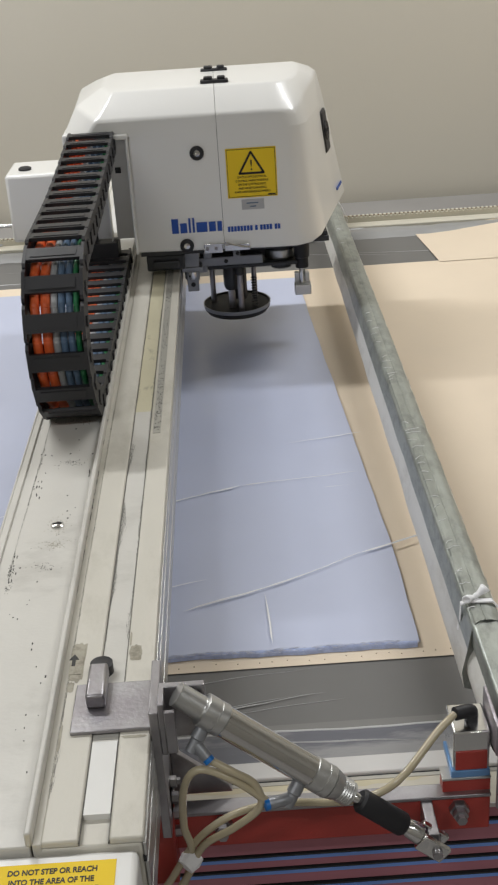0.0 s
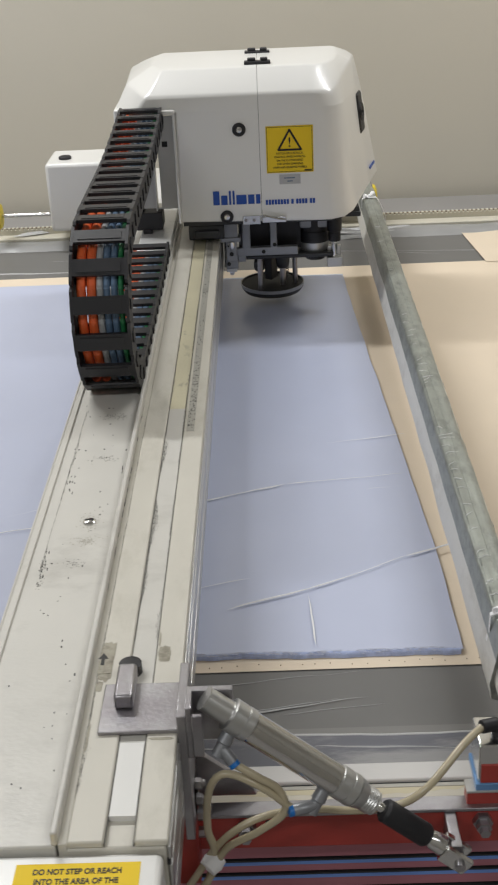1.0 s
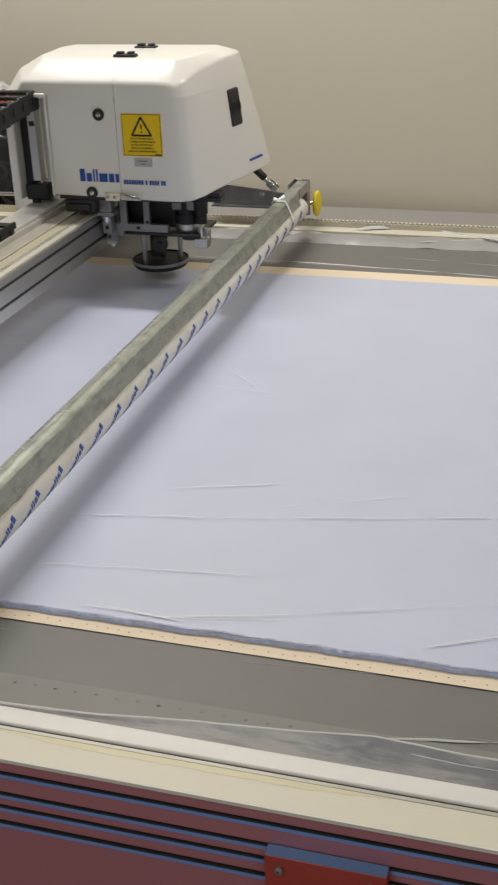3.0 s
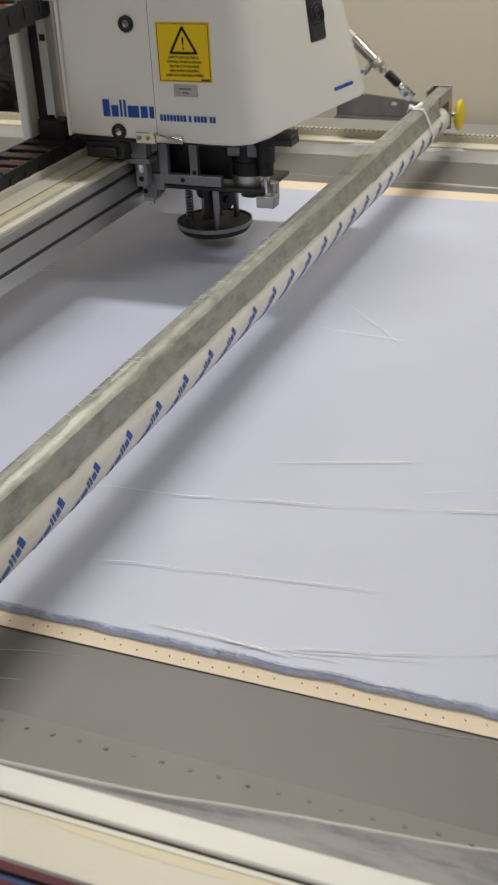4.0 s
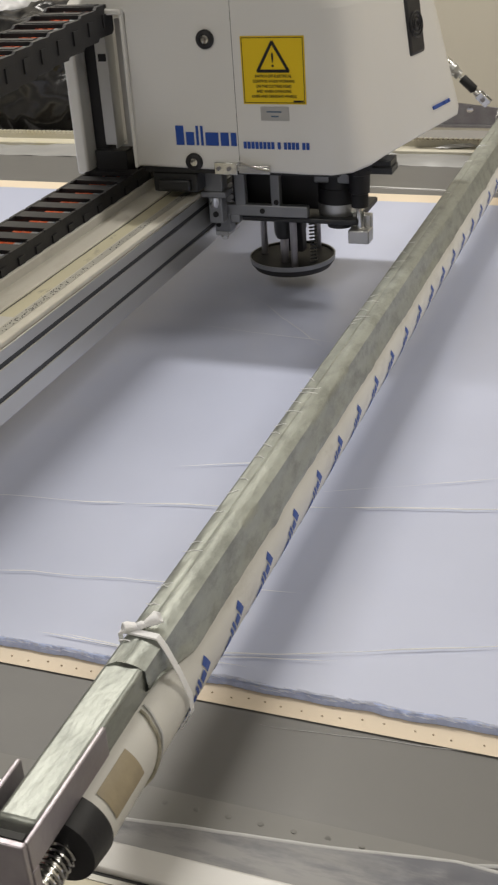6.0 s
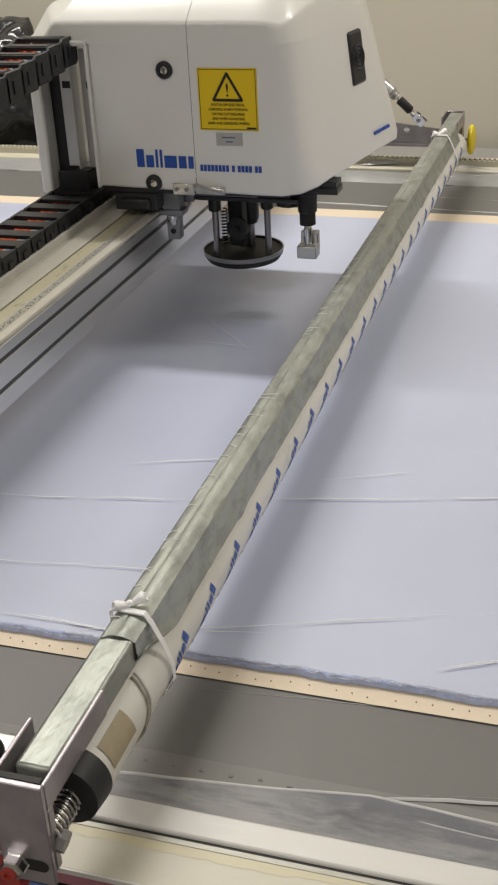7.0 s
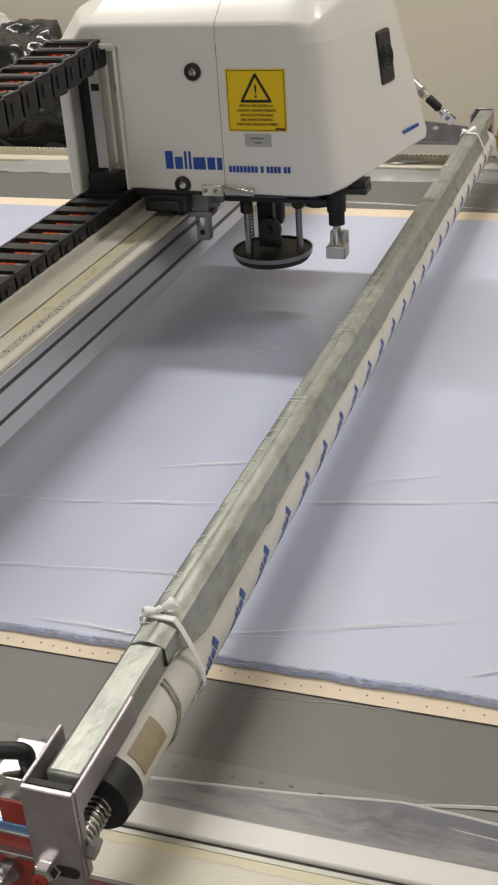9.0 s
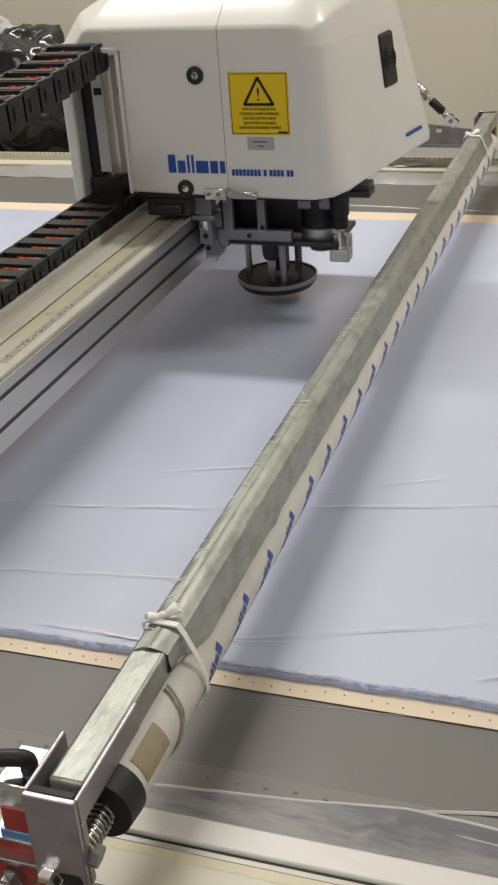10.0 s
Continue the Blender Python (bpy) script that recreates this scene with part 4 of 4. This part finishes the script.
part("arm_flange", B((-.10, .15, 2.035, 2.061, .066, .0705)), M_STEEL, arm)
bm = bmesh.new()
cyl(bm, (.055, 2.054, .105), (.055, 2.05, .105), .008, 12)
part("screw", bm, M_CHROME, arm)

# ---------------------------------------------------------------- cable chain
chain = thing("cable_chain", (-.359, .6, .2), "black plastic cable chain carrying orange, grey and blue cables", "cable chain")
PITCH, CR, ZT, ZB, YF, CL, NLINK = .0505, .121, .462, .214, 1.20, 1.765, 35


def chain_place(s, run):
    """Where the chain is s metres from the head, and its turn."""
    yh = 1.215 + run
    yc = (yh + YF + math.pi * CR - CL) / 2
    up = yh - yc
    if s < up:
        return yh - s, ZT + .030 * max(0, 1 - s / .45) ** 1.5, 0
    a = (s - up) / CR
    if a < math.pi:
        return yc - CR * math.sin(a), (ZT + ZB) / 2 + CR * math.cos(a), math.degrees(a)
    return yc + (s - up - math.pi * CR), ZB, 180


def link_meshes():
    bm = bmesh.new()
    for s in (-1, 1):
        x = s * .043
        pts = [(-.027, -.019), (-.022, -.023), (.022, -.023), (.029, -.017), (.029, .017), (.022, .023), (-.022, .023), (-.027, .019)]
        prism(bm, pts, x - .0025, x + .0025, lambda u, v, d: (d, u, v))
        prism(bm, [(-.008, -.010), (.008, -.010), (.008, .010), (-.008, .010)], x + s * .0025, x + s * .005, lambda u, v, d: (d, u, v))
    box(bm, -.041, .041, -.0140, .0140, .0165, .0225)
    box(bm, -.041, .041, -.0132, .0132, -.0225, -.0165)
    box(bm, -.034, .034, -.0085, .0085, .0222, .0237)
    bmesh.ops.recalc_face_normals(bm, faces=bm.faces)
    me = bpy.data.meshes.new("link")
    bm.to_mesh(me)
    bm.free()
    me.materials.append(M_BLACK)
    cables = []
    for name, m, xs in (("orange_cable", M_ORANGE, ((-.030, .0075), (-.014, .0075))), ("grey_cable", M_CGREY, ((-.001, .0055),)), ("blue_cable", M_CBLUE, ((.010, .0055), (.0215, .0055))), ("green_cable", M_CGREEN, ((.032, .0045),))):
        bm = bmesh.new()
        for x, r in xs:
            lathe(bm, (x, -.030, .0), (x, .030, .0), ((0, r * .96), (.1, r), (.9, r), (1, r * .96)), 10)
        c = bpy.data.meshes.new(name)
        bm.to_mesh(c)
        bm.free()
        c.materials.append(m)
        c.shade_smooth()
        c.set_sharp_from_angle(angle=radians(50))
        cables.append((name, c))
    return me, cables


LINKS = []
link_mesh, cable_meshes = link_meshes()
for k in range(NLINK):
    ob = new("link", link_mesh)
    ob.parent = chain
    for name, c in cable_meshes:
        cb = new(name, c)
        cb.parent = ob
    LINKS.append(ob)

# ---------------------------------------------------------------- the cutting head
HO = Vector((-.13, 1.2, .2))
cutter = thing("fabric_cutter", HO, "white fabric cutter unit with a yellow warning sticker", "cutter")


def ring_body(rings):
    bm = bmesh.new()
    R = [[bm.verts.new(p) for p in r] for r in rings]
    n = len(R[0])
    for a, b in zip(R, R[1:]):
        for k in range(n):
            bm.faces.new((a[k], a[(k + 1) % n], b[(k + 1) % n], b[k]))
    bm.faces.new(R[0][::-1])
    bm.faces.new(R[-1])
    bmesh.ops.recalc_face_normals(bm, faces=bm.faces)
    return bm


def soft_corner(e):
    """The rounded upright corner of the cover, left to smooth shading."""
    a, b = e.verts
    return abs(a.co.z - b.co.z) > .02 and min(a.co.x, b.co.x) > -.001 and max(a.co.y, b.co.y) < 1.53


def halves(make, name, cut, label, keep):
    """The same shell parted along the seam at x = cut, its edges rounded but for those that keep() names."""
    out = []
    for s in (1, -1):
        bm = make()
        edges = [e for e in bm.edges if len(e.link_faces) == 2 and e.calc_face_angle() > radians(12) and not keep(e)]
        bmesh.ops.bevel(bm, geom=edges, offset=.0065, segments=3, profile=.5, affect="EDGES", clamp_overlap=True)
        bmesh.ops.bisect_plane(bm, geom=bm.verts[:] + bm.edges[:] + bm.faces[:], plane_co=(cut + s * .0004, 0, 0), plane_no=(-s, 0, 0), clear_outer=True)
        out.append(part(name, bm, M_COVER, cutter, label, smooth=50))
    return out


def shell():
    return ring_body([
        [(-0.29, 1.2, 0.252), (0, 1.2, 0.2445), (0.045, 1.2, 0.243), (0.0768, 1.208, 0.2475), (0.1, 1.238, 0.254), (0.112, 1.28, 0.257), (0.144, 1.4, 0.262), (0.178, 1.53, 0.266), (0.17, 1.58, 0.268), (-0.28, 1.58, 0.266), (-0.29, 1.5, 0.252), (-0.29, 1.25, 0.252)],
        [(-0.286, 1.2, 0.493), (0, 1.2, 0.493), (0.03, 1.2, 0.493), (0.0569, 1.207, 0.493), (0.0745, 1.235, 0.493), (0.0822, 1.27, 0.493), (0.108, 1.37, 0.493), (0.129, 1.46, 0.493), (0.122, 1.541, 0.493), (-0.27, 1.541, 0.493), (-0.286, 1.46, 0.493), (-0.286, 1.25, 0.493)],
    ])


def cap():
    return ring_body([
        [(-0.374, 1.2, 0.493), (0, 1.2, 0.493), (0.03, 1.2, 0.493), (0.0569, 1.207, 0.493), (0.0745, 1.235, 0.493), (0.0822, 1.27, 0.493), (0.108, 1.37, 0.493), (0.129, 1.46, 0.493), (0.122, 1.541, 0.493), (-0.39, 1.541, 0.493), (-0.42, 1.5, 0.493), (-0.42, 1.26, 0.493)],
        [(-0.346, 1.2, 0.527), (0, 1.2, 0.526), (0.022, 1.2, 0.525), (0.05, 1.21, 0.519), (0.0645, 1.24, 0.53), (0.0768, 1.29, 0.542), (0.104, 1.39, 0.556), (0.114, 1.46, 0.557), (0.106, 1.535, 0.555), (-0.37, 1.535, 0.555), (-0.4, 1.48, 0.547), (-0.393, 1.29, 0.543)],
        [(-0.315, 1.262, 0.572), (0, 1.262, 0.572), (0.022, 1.262, 0.572), (0.034, 1.27, 0.572), (0.048, 1.29, 0.573), (0.06, 1.32, 0.574), (0.0691, 1.38, 0.575), (0.0722, 1.43, 0.576), (0.0661, 1.48, 0.576), (-0.32, 1.48, 0.576), (-0.343, 1.44, 0.575), (-0.338, 1.32, 0.574)],
    ])


halves(shell, "cover", -.108, "glossy white moulded cover", lambda e: all(v.co.z > .492 for v in e.verts) or soft_corner(e))
halves(cap, "top_cover", -.108, "glossy white moulded top cover", lambda e: all(v.co.z < .494 for v in e.verts) or soft_corner(e))
part("cover_lining", B((-.27, .0, 1.24, 1.50, .27, .47)), M_BLACK, cutter)
part("side_panel", B((-.422, -.400, 1.235, 1.46, .225, .497)), M_COVER, cutter, "white side panel", .005, seg=3)
part("port_lip", B((-.384, -.286, 1.192, 1.21, .490, .500), (-.2925, -.2865, 1.195, 1.225, .25, .495)), M_COVER, cutter, "", .003)
part("inner_plate", B((-.375, -.345, 1.262, 1.268, .27, .475), (-.345, -.342, 1.24, 1.268, .27, .475), (-.334, -.292, 1.262, 1.268, .27, .475), (-.345, -.292, 1.2625, 1.30, .268, .272)), M_ALU, cutter, "bare sheet-metal inner plate", .001)
part("dark_opening", B((-.399, -.376, 1.27, 1.30, .23, .49)), M_BLACK, cutter)
part("square_hole", B((-.370, -.353, 1.2605, 1.2622, .408, .420)), M_SLOT, cutter)
part("square_hole", B((-.324, -.312, 1.2605, 1.2622, .408, .420)), M_SLOT, cutter)
part("limit_switch", B((-.395, -.335, 1.255, 1.32, .222, .262), (-.380, -.360, 1.25, 1.26, .205, .225)), M_BLACK, cutter, "", .002)
part("slide_block", B((-.275, -.195, 1.225, 1.33, .203, .236), (-.262, -.206, 1.215, 1.23, .208, .226)), M_DARK, cutter, "", .003)
for z, x in ((.452, -.151), (.262, -.186)):
    bm = bmesh.new()
    lathe(bm, (x, 1.2, z), (x, 1.193, z), ((0, .0145), (.5, .0145), (.8, .013), (1, .010), (1, .0075), (.5, .0075)), 28)
    bt = part("lock_button", bm, M_BLACK, cutter, "black rubber-ringed lock button")
    bm = bmesh.new()
    cyl(bm, (x, 1.2, z), (x, 1.195, z), .0065, 16)
    part("lock_core", bm, M_CHROME, bt)
# warning sticker on the front
ws = part("warning_sticker", B((-.094, .008, 1.1985, 1.1998, .355, .456)), M_YELLOW, cutter, "yellow warning sticker with a black triangle", .0005)
bm = bmesh.new()
for x0, x1, z0, z1 in ((-.092, .006, .357, .3578), (-.092, .006, .4532, .454), (-.092, -.0912, .357, .454), (.0052, .006, .357, .454)):
    box(bm, x0, x1, 1.1979, 1.1986, z0, z1)
part("border_line", bm, M_INK, ws)
bm = bmesh.new()
cx, cz = -.043, .423
tri = [Vector((cx + math.sin(a) * .0285, 0, cz + math.cos(a) * .0285 - .004)) for a in (0, math.tau / 3, 2 * math.tau / 3)]
for a, b in zip(tri, tri[1:] + tri[:1]):
    d = (b - a).normalized()
    p = d.cross(Vector((0, 1, 0))) * .0022
    vs = [q + Vector((0, y, 0)) for y in (1.1978, 1.1986) for q in (a - p - d * .001, b - p + d * .001, b + p + d * .001, a + p - d * .001)]
    vs = [bm.verts.new(v) for v in vs]
    for f in ((0, 1, 2, 3), (4, 7, 6, 5), (0, 4, 5, 1), (1, 5, 6, 2), (2, 6, 7, 3), (3, 7, 4, 0)):
        bm.faces.new([vs[i] for i in f])
part("triangle", bm, M_INK, ws)
lettering("exclamation_mark", "!", .030, pose(cx, 1.1977, cz - .003, 90), M_INK, ws)
lettering("warning_text", "SWITCH OFF ELECTRICAL\nCONTROL WHEN WORKING\nON THE CUTTING HEAD\nAND WHEN CHANGING\nKNIFE AND GRINDING WHEELS", .0062, pose(cx, 1.1977, .3820, 90), M_INK, ws, space=1.22, width=.82)
part("small_bar", B((-.012, .004, 1.1977, 1.1986, .3586, .3610)), M_INK, ws)
lb = part("rating_label", B((-.067, -.021, 1.1987, 1.1998, .330, .351)), M_LABEL, cutter, "small silver rating label")
part("label_bar", B((-.057, -.033, 1.198, 1.1988, .3425, .3445), (-.050, -.038, 1.198, 1.1988, .3355, .3375)), M_CBLUE, lb)
# maker's mark and model line, as plain shapes
for k, (w, h) in enumerate(((.0155, .031), (.0155, .021), (.006, .031), (.006, .031), (.024, .021), (.0155, .021), (.011, .021))):
    x = -.2145 + sum((.0175, .0175, .008, .008, .026, .0175, .011)[:k])
    part("mark_block", B((x, x + w - .0015, 1.1985, 1.1996, .289, .289 + h)), M_BLUEINK, cutter, "blue block of the maker's mark" if k == 0 else "", .001)
x = -.099
for k, n in enumerate((8, 1, 4, 2)):
    for q in range(n):
        part("model_bar", B((x, x + .0052, 1.1985, 1.1996, .2855, .2965)), M_BLUEINK, cutter, "", .0008)
        x += .0066
    x += .0038
# latch across the seam
lt = part("latch", B((-.151, -.112, 1.1965, 1.1995, .243, .263), (-.108, -.055, 1.192, 1.1985, .247, .260)), M_CHROME, cutter, "chromed toggle latch", .001)
bm = bmesh.new()
for x in (-.144, -.126):
    cyl(bm, (x, 1.197, .253), (x, 1.194, .253), .0035, 12)
part("rivets", bm, M_STEEL, lt)
bm = bmesh.new()
hose(bm, [(-.112, 1.193, .262), (-.104, 1.190, .265), (-.096, 1.190, .262), (-.075, 1.190, .256), (-.055, 1.191, .2525)], .002, 8)
part("latch_wire", bm, M_CHROME, lt)
for y in (1.29, 1.43):
    hg = part("top_clip", B((-.135, -.078, y - .011, y + .011, .571, .579), (-.128, -.110, y - .008, y + .008, .579, .585), (-.100, -.084, y - .008, y + .008, .579, .585)), M_BLACK, cutter, "black plastic clip", .002)
# vent on the angled side
o, e1, e2 = Vector((.1265, 1.412, .437)), Vector((.035, .1375, .003)).normalized(), Vector((-.036, -.045, .20)).normalized()
e2 = (e2 - e1 * e2.dot(e1)).normalized()
nrm = e1.cross(e2).normalized()
fm = Matrix((e1, e2, nrm)).transposed().to_4x4()
fm.translation = o
bm = bmesh.new()
box(bm, -.026, .026, -.047, .045, -.014, .003, fm)
vent = part("fan_vent", bm, M_BLACK, cutter, "black slatted fan vent", .006)
bm = bmesh.new()
for r in (.007, .014, .020):
    pts = [fm @ Vector((math.cos(a) * r, math.sin(a) * r, .0035)) for a in [i / 20 * math.tau for i in range(21)]]
    hose(bm, pts, .0022, 5, 1)
part("guard_ring", bm, M_BLACK, vent)
p1, a1, a2 = Vector((.1595, 1.472, .298)), Vector((.035, .135, .003)).normalized(), Vector((-.042, -.055, .2)).normalized()
sm = Matrix((a1, a2, a1.cross(a2).normalized())).transposed().to_4x4()
sm.translation = p1
bm = bmesh.new()
for x0, x1 in ((-.030, .004), (.006, .009), (.011, .024), (.026, .031)):
    box(bm, x0, x1, -.003, .003, -.004, .0012, sm)
part("side_mark", bm, M_BLUEINK, cutter)
part("under_plate", B((-.285, .05, 1.22, 1.54, .238, .251)), M_DARK, cutter)
# fixed leg under the latch
leg = part("guide_leg", B((-.199, -.166, 1.258, 1.285, .196, .240), (-.194, -.170, 1.262, 1.284, .140, .198), (-.205, -.160, 1.256, 1.288, .186, .196)), M_TOOL, cutter, "grey guide leg under the latch", .0015)
bm = bmesh.new()
cyl(bm, (-.182, 1.2625, .156), (-.182, 1.2600, .156), .005, 14)
part("leg_screw", bm, M_SLOT, leg)
bm = bmesh.new()
lathe(bm, (-.182, 1.262, .186), (-.182, 1.262, .168), ((0, .009), (.6, .009), (1, .006)), 14)
part("leg_bolt", bm, M_CHROME, leg)
# gripper foot beside the tool
bm = bmesh.new()
lathe(bm, (.058, 1.31, .245), (.058, 1.31, .165), ((0, .022), (.3, .022), (.32, .018), (.7, .017), (.72, .0145), (1, .0145)), 22)
foot = part("foot_barrel", bm, M_BLACK, cutter, "black gripper barrel")
part("foot_arm", B((.03, .115, 1.295, 1.335, .228, .246), (.083, .118, 1.29, 1.33, .225, .236)), M_DARK, foot, "", .001)
bm = bmesh.new()
cyl(bm, (.058, 1.31, .17), (.058, 1.31, .115), .0068)
part("foot_rod", bm, M_CHROME, foot)
bm = bmesh.new()
box(bm, .040, .076, 1.295, 1.325, .104, .127)
box(bm, .042, .074, 1.318, 1.334, .112, .148)
part("foot_block", bm, M_ALU, foot, "aluminium foot block", .002)

# tool carriage, drawn at its lowest
tool = part("tool_carriage", B((-.197, -.168, 1.29, 1.315, .110, .146), (-.197, -.028, 1.29, 1.305, .140, .160), (-.157, -.138, 1.29, 1.305, .158, .26), (-.092, -.076, 1.29, 1.305, .158, .26), (-.168, -.150, 1.29, 1.32, .127, .142)),
            M_TOOL, cutter, "grey cast tool carriage", .002, origin=(-.09, 1.36, .14))
part("back_plate", B((-.165, -.02, 1.33, 1.345, .145, .26)), M_BLACK, tool)
part("side_web", B((-.20, -.188, 1.30, 1.40, .112, .18), (-.165, -.155, 1.305, 1.36, .16, .25)), M_DARK, tool)
for x, z in ((-.082, .166), (-.108, .150), (-.19, .123)):
    bm = bmesh.new()
    cyl(bm, (x, 1.2905, z), (x, 1.2885, z), .0045, 14)
    part("socket_screw", bm, M_SLOT, tool)
part("base_web", B((-.15, .055, 1.30, 1.44, .128, .138)), M_DARK, tool, "", .003)
bm = bmesh.new()
lathe(bm, (.012, 1.345, .222), (.012, 1.345, .138), ((0, .034), (.45, .034), (.46, .0355), (.80, .0355), (.82, .033), (1, .031)), 30)
mo = part("tool_motor", bm, M_BLACK, tool, "black cylindrical motor")
bm = bmesh.new()
lathe(bm, (.012, 1.345, .158), (.012, 1.345, .138), ((0, .036), (.8, .036), (1, .034)), 30)
part("motor_ring", bm, M_ALU, mo)
part("motor_bracket", B((-.022, .048, 1.312, 1.38, .195, .232)), M_TOOL, mo, "", .003)
bm = bmesh.new()
lathe(bm, (.014, 1.345, .138), (.014, 1.345, .108), ((0, .026), (.2, .026), (.22, .020), (.5, .020), (.52, .023), (.8, .023), (.82, .006), (1, .004)), 24)
part("belt_pulley", bm, M_DARK, tool, "dark pulley under the motor")
part("clamp_tip", B((-.196, -.172, 1.288, 1.34, .104, .111)), M_ALU, tool)
bm = bmesh.new()
lathe(bm, (-.184, 1.30, .106), (-.184, 1.30, .094), ((0, .007), (.5, .007), (1, .005)), 6)
part("clamp_screw", bm, M_CHROME, tool)
bm = bmesh.new()
pts = []
for k in range(9 * 10):
    a = k / 10 * math.tau
    pts.append((-.178 + math.cos(a) * .006, 1.345 + math.sin(a) * .006, .145 + .10 * k / 90))
hose(bm, pts, .0014, 5, 1)
part("return_spring", bm, M_STEEL, tool)

# turning presser plate with its posts
RO = Vector((-.09, 1.385, .035))
bm = bmesh.new()
lathe(bm, (RO.x, RO.y, .022), (RO.x, RO.y, .044), ((0, .058), (.12, .069), (.55, .0755), (1, .0765), (1, .0730), (.86, .0715), (.84, .060), (.84, .010)), 48, caps=True)
presser = part("presser_plate", bm, M_SLOT, cutter, "round dark presser plate with a bright rim", origin=RO)
bm = bmesh.new()
lathe(bm, (RO.x, RO.y, .034), (RO.x, RO.y, .0445), ((0, .0748), (.3, .0762), (1, .0772), (1, .0750)), 48, caps=False)
part("bright_rim", bm, M_TOOL, presser, "worn grey rim")
for a, r, l in ((60, .0062, .115), (180, .0062, .115), (300, .0062, .115)):
    x, y = RO.x + math.cos(radians(a)) * .056, RO.y + math.sin(radians(a)) * .056
    bm = bmesh.new()
    cyl(bm, (x, y, .036), (x, y, .036 + l), r, 16)
    po = part("guide_post", bm, M_STEEL, presser)
    bm = bmesh.new()
    lathe(bm, (x, y, .036 + l * .78), (x, y, .036 + l), ((0, .009), (.1, .012), (.8, .012), (1, .010)), 16)
    part("post_bush", bm, M_DARK, po)
bm = bmesh.new()
pts = []
x, y = RO.x + math.cos(radians(345)) * .05, RO.y + math.sin(radians(345)) * .05
for k in range(12 * 10):
    a = k / 10 * math.tau
    pts.append((x + math.cos(a) * .006, y + math.sin(a) * .006, .036 + .075 * k / 120))
hose(bm, pts, .0014, 5, 1)
part("post_spring", bm, M_DARK, presser)
bm = bmesh.new()
x, y = RO.x, RO.y - .030
lathe(bm, (x, y, .14), (x, y, .085), ((0, .017), (.75, .017), (.9, .0155), (1, .013)), 24)
sl = part("knife_sleeve", bm, M_DARK, presser, "dark turned sleeve")
bm = bmesh.new()
cyl(bm, (x, y, .09), (x, y, .03), .0075, 16)
part("knife_shank", bm, M_STEEL, sl)
bm = bmesh.new()
lathe(bm, (RO.x - .008, RO.y + .022, .090), (RO.x - .008, RO.y + .034, .090), ((0, .016), (.1, .022), (.9, .022), (1, .016)), 26)
gw = part("grinding_wheel", bm, M_DARK, presser, "small dark grinding wheel")
bm = bmesh.new()
cyl(bm, (RO.x - .008, RO.y + .018, .090), (RO.x - .008, RO.y + .040, .090), .007, 14)
part("wheel_hub", bm, M_BLACK, gw)
part("column", B((RO.x - .010, RO.x + .022, RO.y - .004, RO.y + .016, .05, .15)), M_BLACK, presser, "", .003)

# ---------------------------------------------------------------- bin bags by the wall
def bag(name, x, y, z, rx, ry, rz, material, label, seed):
    bm = bmesh.new()
    bmesh.ops.create_icosphere(bm, subdivisions=5, radius=1)
    for v in bm.verts:
        d = v.co.copy()
        f = 1 + .16 * noise.noise(d * 2.2 + Vector((seed, 0, 0))) + .09 * noise.noise(d * 6 + Vector((0, seed, 0))) + .04 * abs(noise.noise(d * 15 + Vector((0, 0, seed))))
        v.co = Vector((d.x * rx, d.y * ry, d.z * rz)) * f
        v.co.z = max(v.co.z, -rz * .88)
        v.co += Vector((x, y, z + rz * .88))
    ob = part(name, bm, material, None, smooth=180, origin=(x, y, z))
    return tagged(ob, label, "bag")


bag("bin_bag", -1.90, 2.30, -.10, .26, .16, .23, M_BAG, "shiny black plastic bin bag standing behind the table", 1.0)
bag("bin_bag", -2.30, 2.32, -.10, .26, .16, .26, M_BAG, "shiny black plastic bin bag standing behind the table", 4.0)
bag("plastic_bag", -2.12, 2.36, .20, .17, .12, .10, M_WBAG, "crumpled white plastic bag lying on the black bag", 7.0)
ledge = structure(part("ledge", B((X0, X1, 2.095, 2.70, -.16, -.10)), M_FLOOR), "grey ledge between the table and the wall", "ledge")


# ---------------------------------------------------------------- what moves
def motions():
    times = sorted({t for t, *_ in TRAVEL} | {t for t, *_ in RUN})
    walk(gantry, [(t, Matrix.Translation(G + Vector((glide(TRAVEL, t), 0, 0)))) for t, _ in TRAVEL])
    walk(cutter, [(t, Matrix.Translation(HO + Vector((glide(TRAVEL, t), glide(RUN, t), .007)))) for t in times])
    base = origin_of(chain)
    walk(chain, [(t, Matrix.Translation(base + Vector((glide(TRAVEL, t), 0, 0)))) for t, _ in TRAVEL])
    for k, ob in enumerate(LINKS):
        rows = []
        for t, run in RUN:
            y, z, a = chain_place((k + .5) * PITCH, run)
            rows.append((t, pose(0, y - base.y, z - base.z, a)))
        walk(ob, rows)
    t0 = origin_of(tool) - HO
    walk(tool, [(t, Matrix.Translation(t0 + Vector((0, 0, up)))) for t, up, _, _ in LIFT])
    r0 = RO - HO
    rows = []
    for a, b in zip(LIFT, LIFT[1:] + [None]):
        rows.append((a[0], Matrix.Translation(r0 + Vector((0, 0, a[2]))) @ pose(0, 0, 0, 0, 0, a[3])))
    walk(presser, rows)


motions()
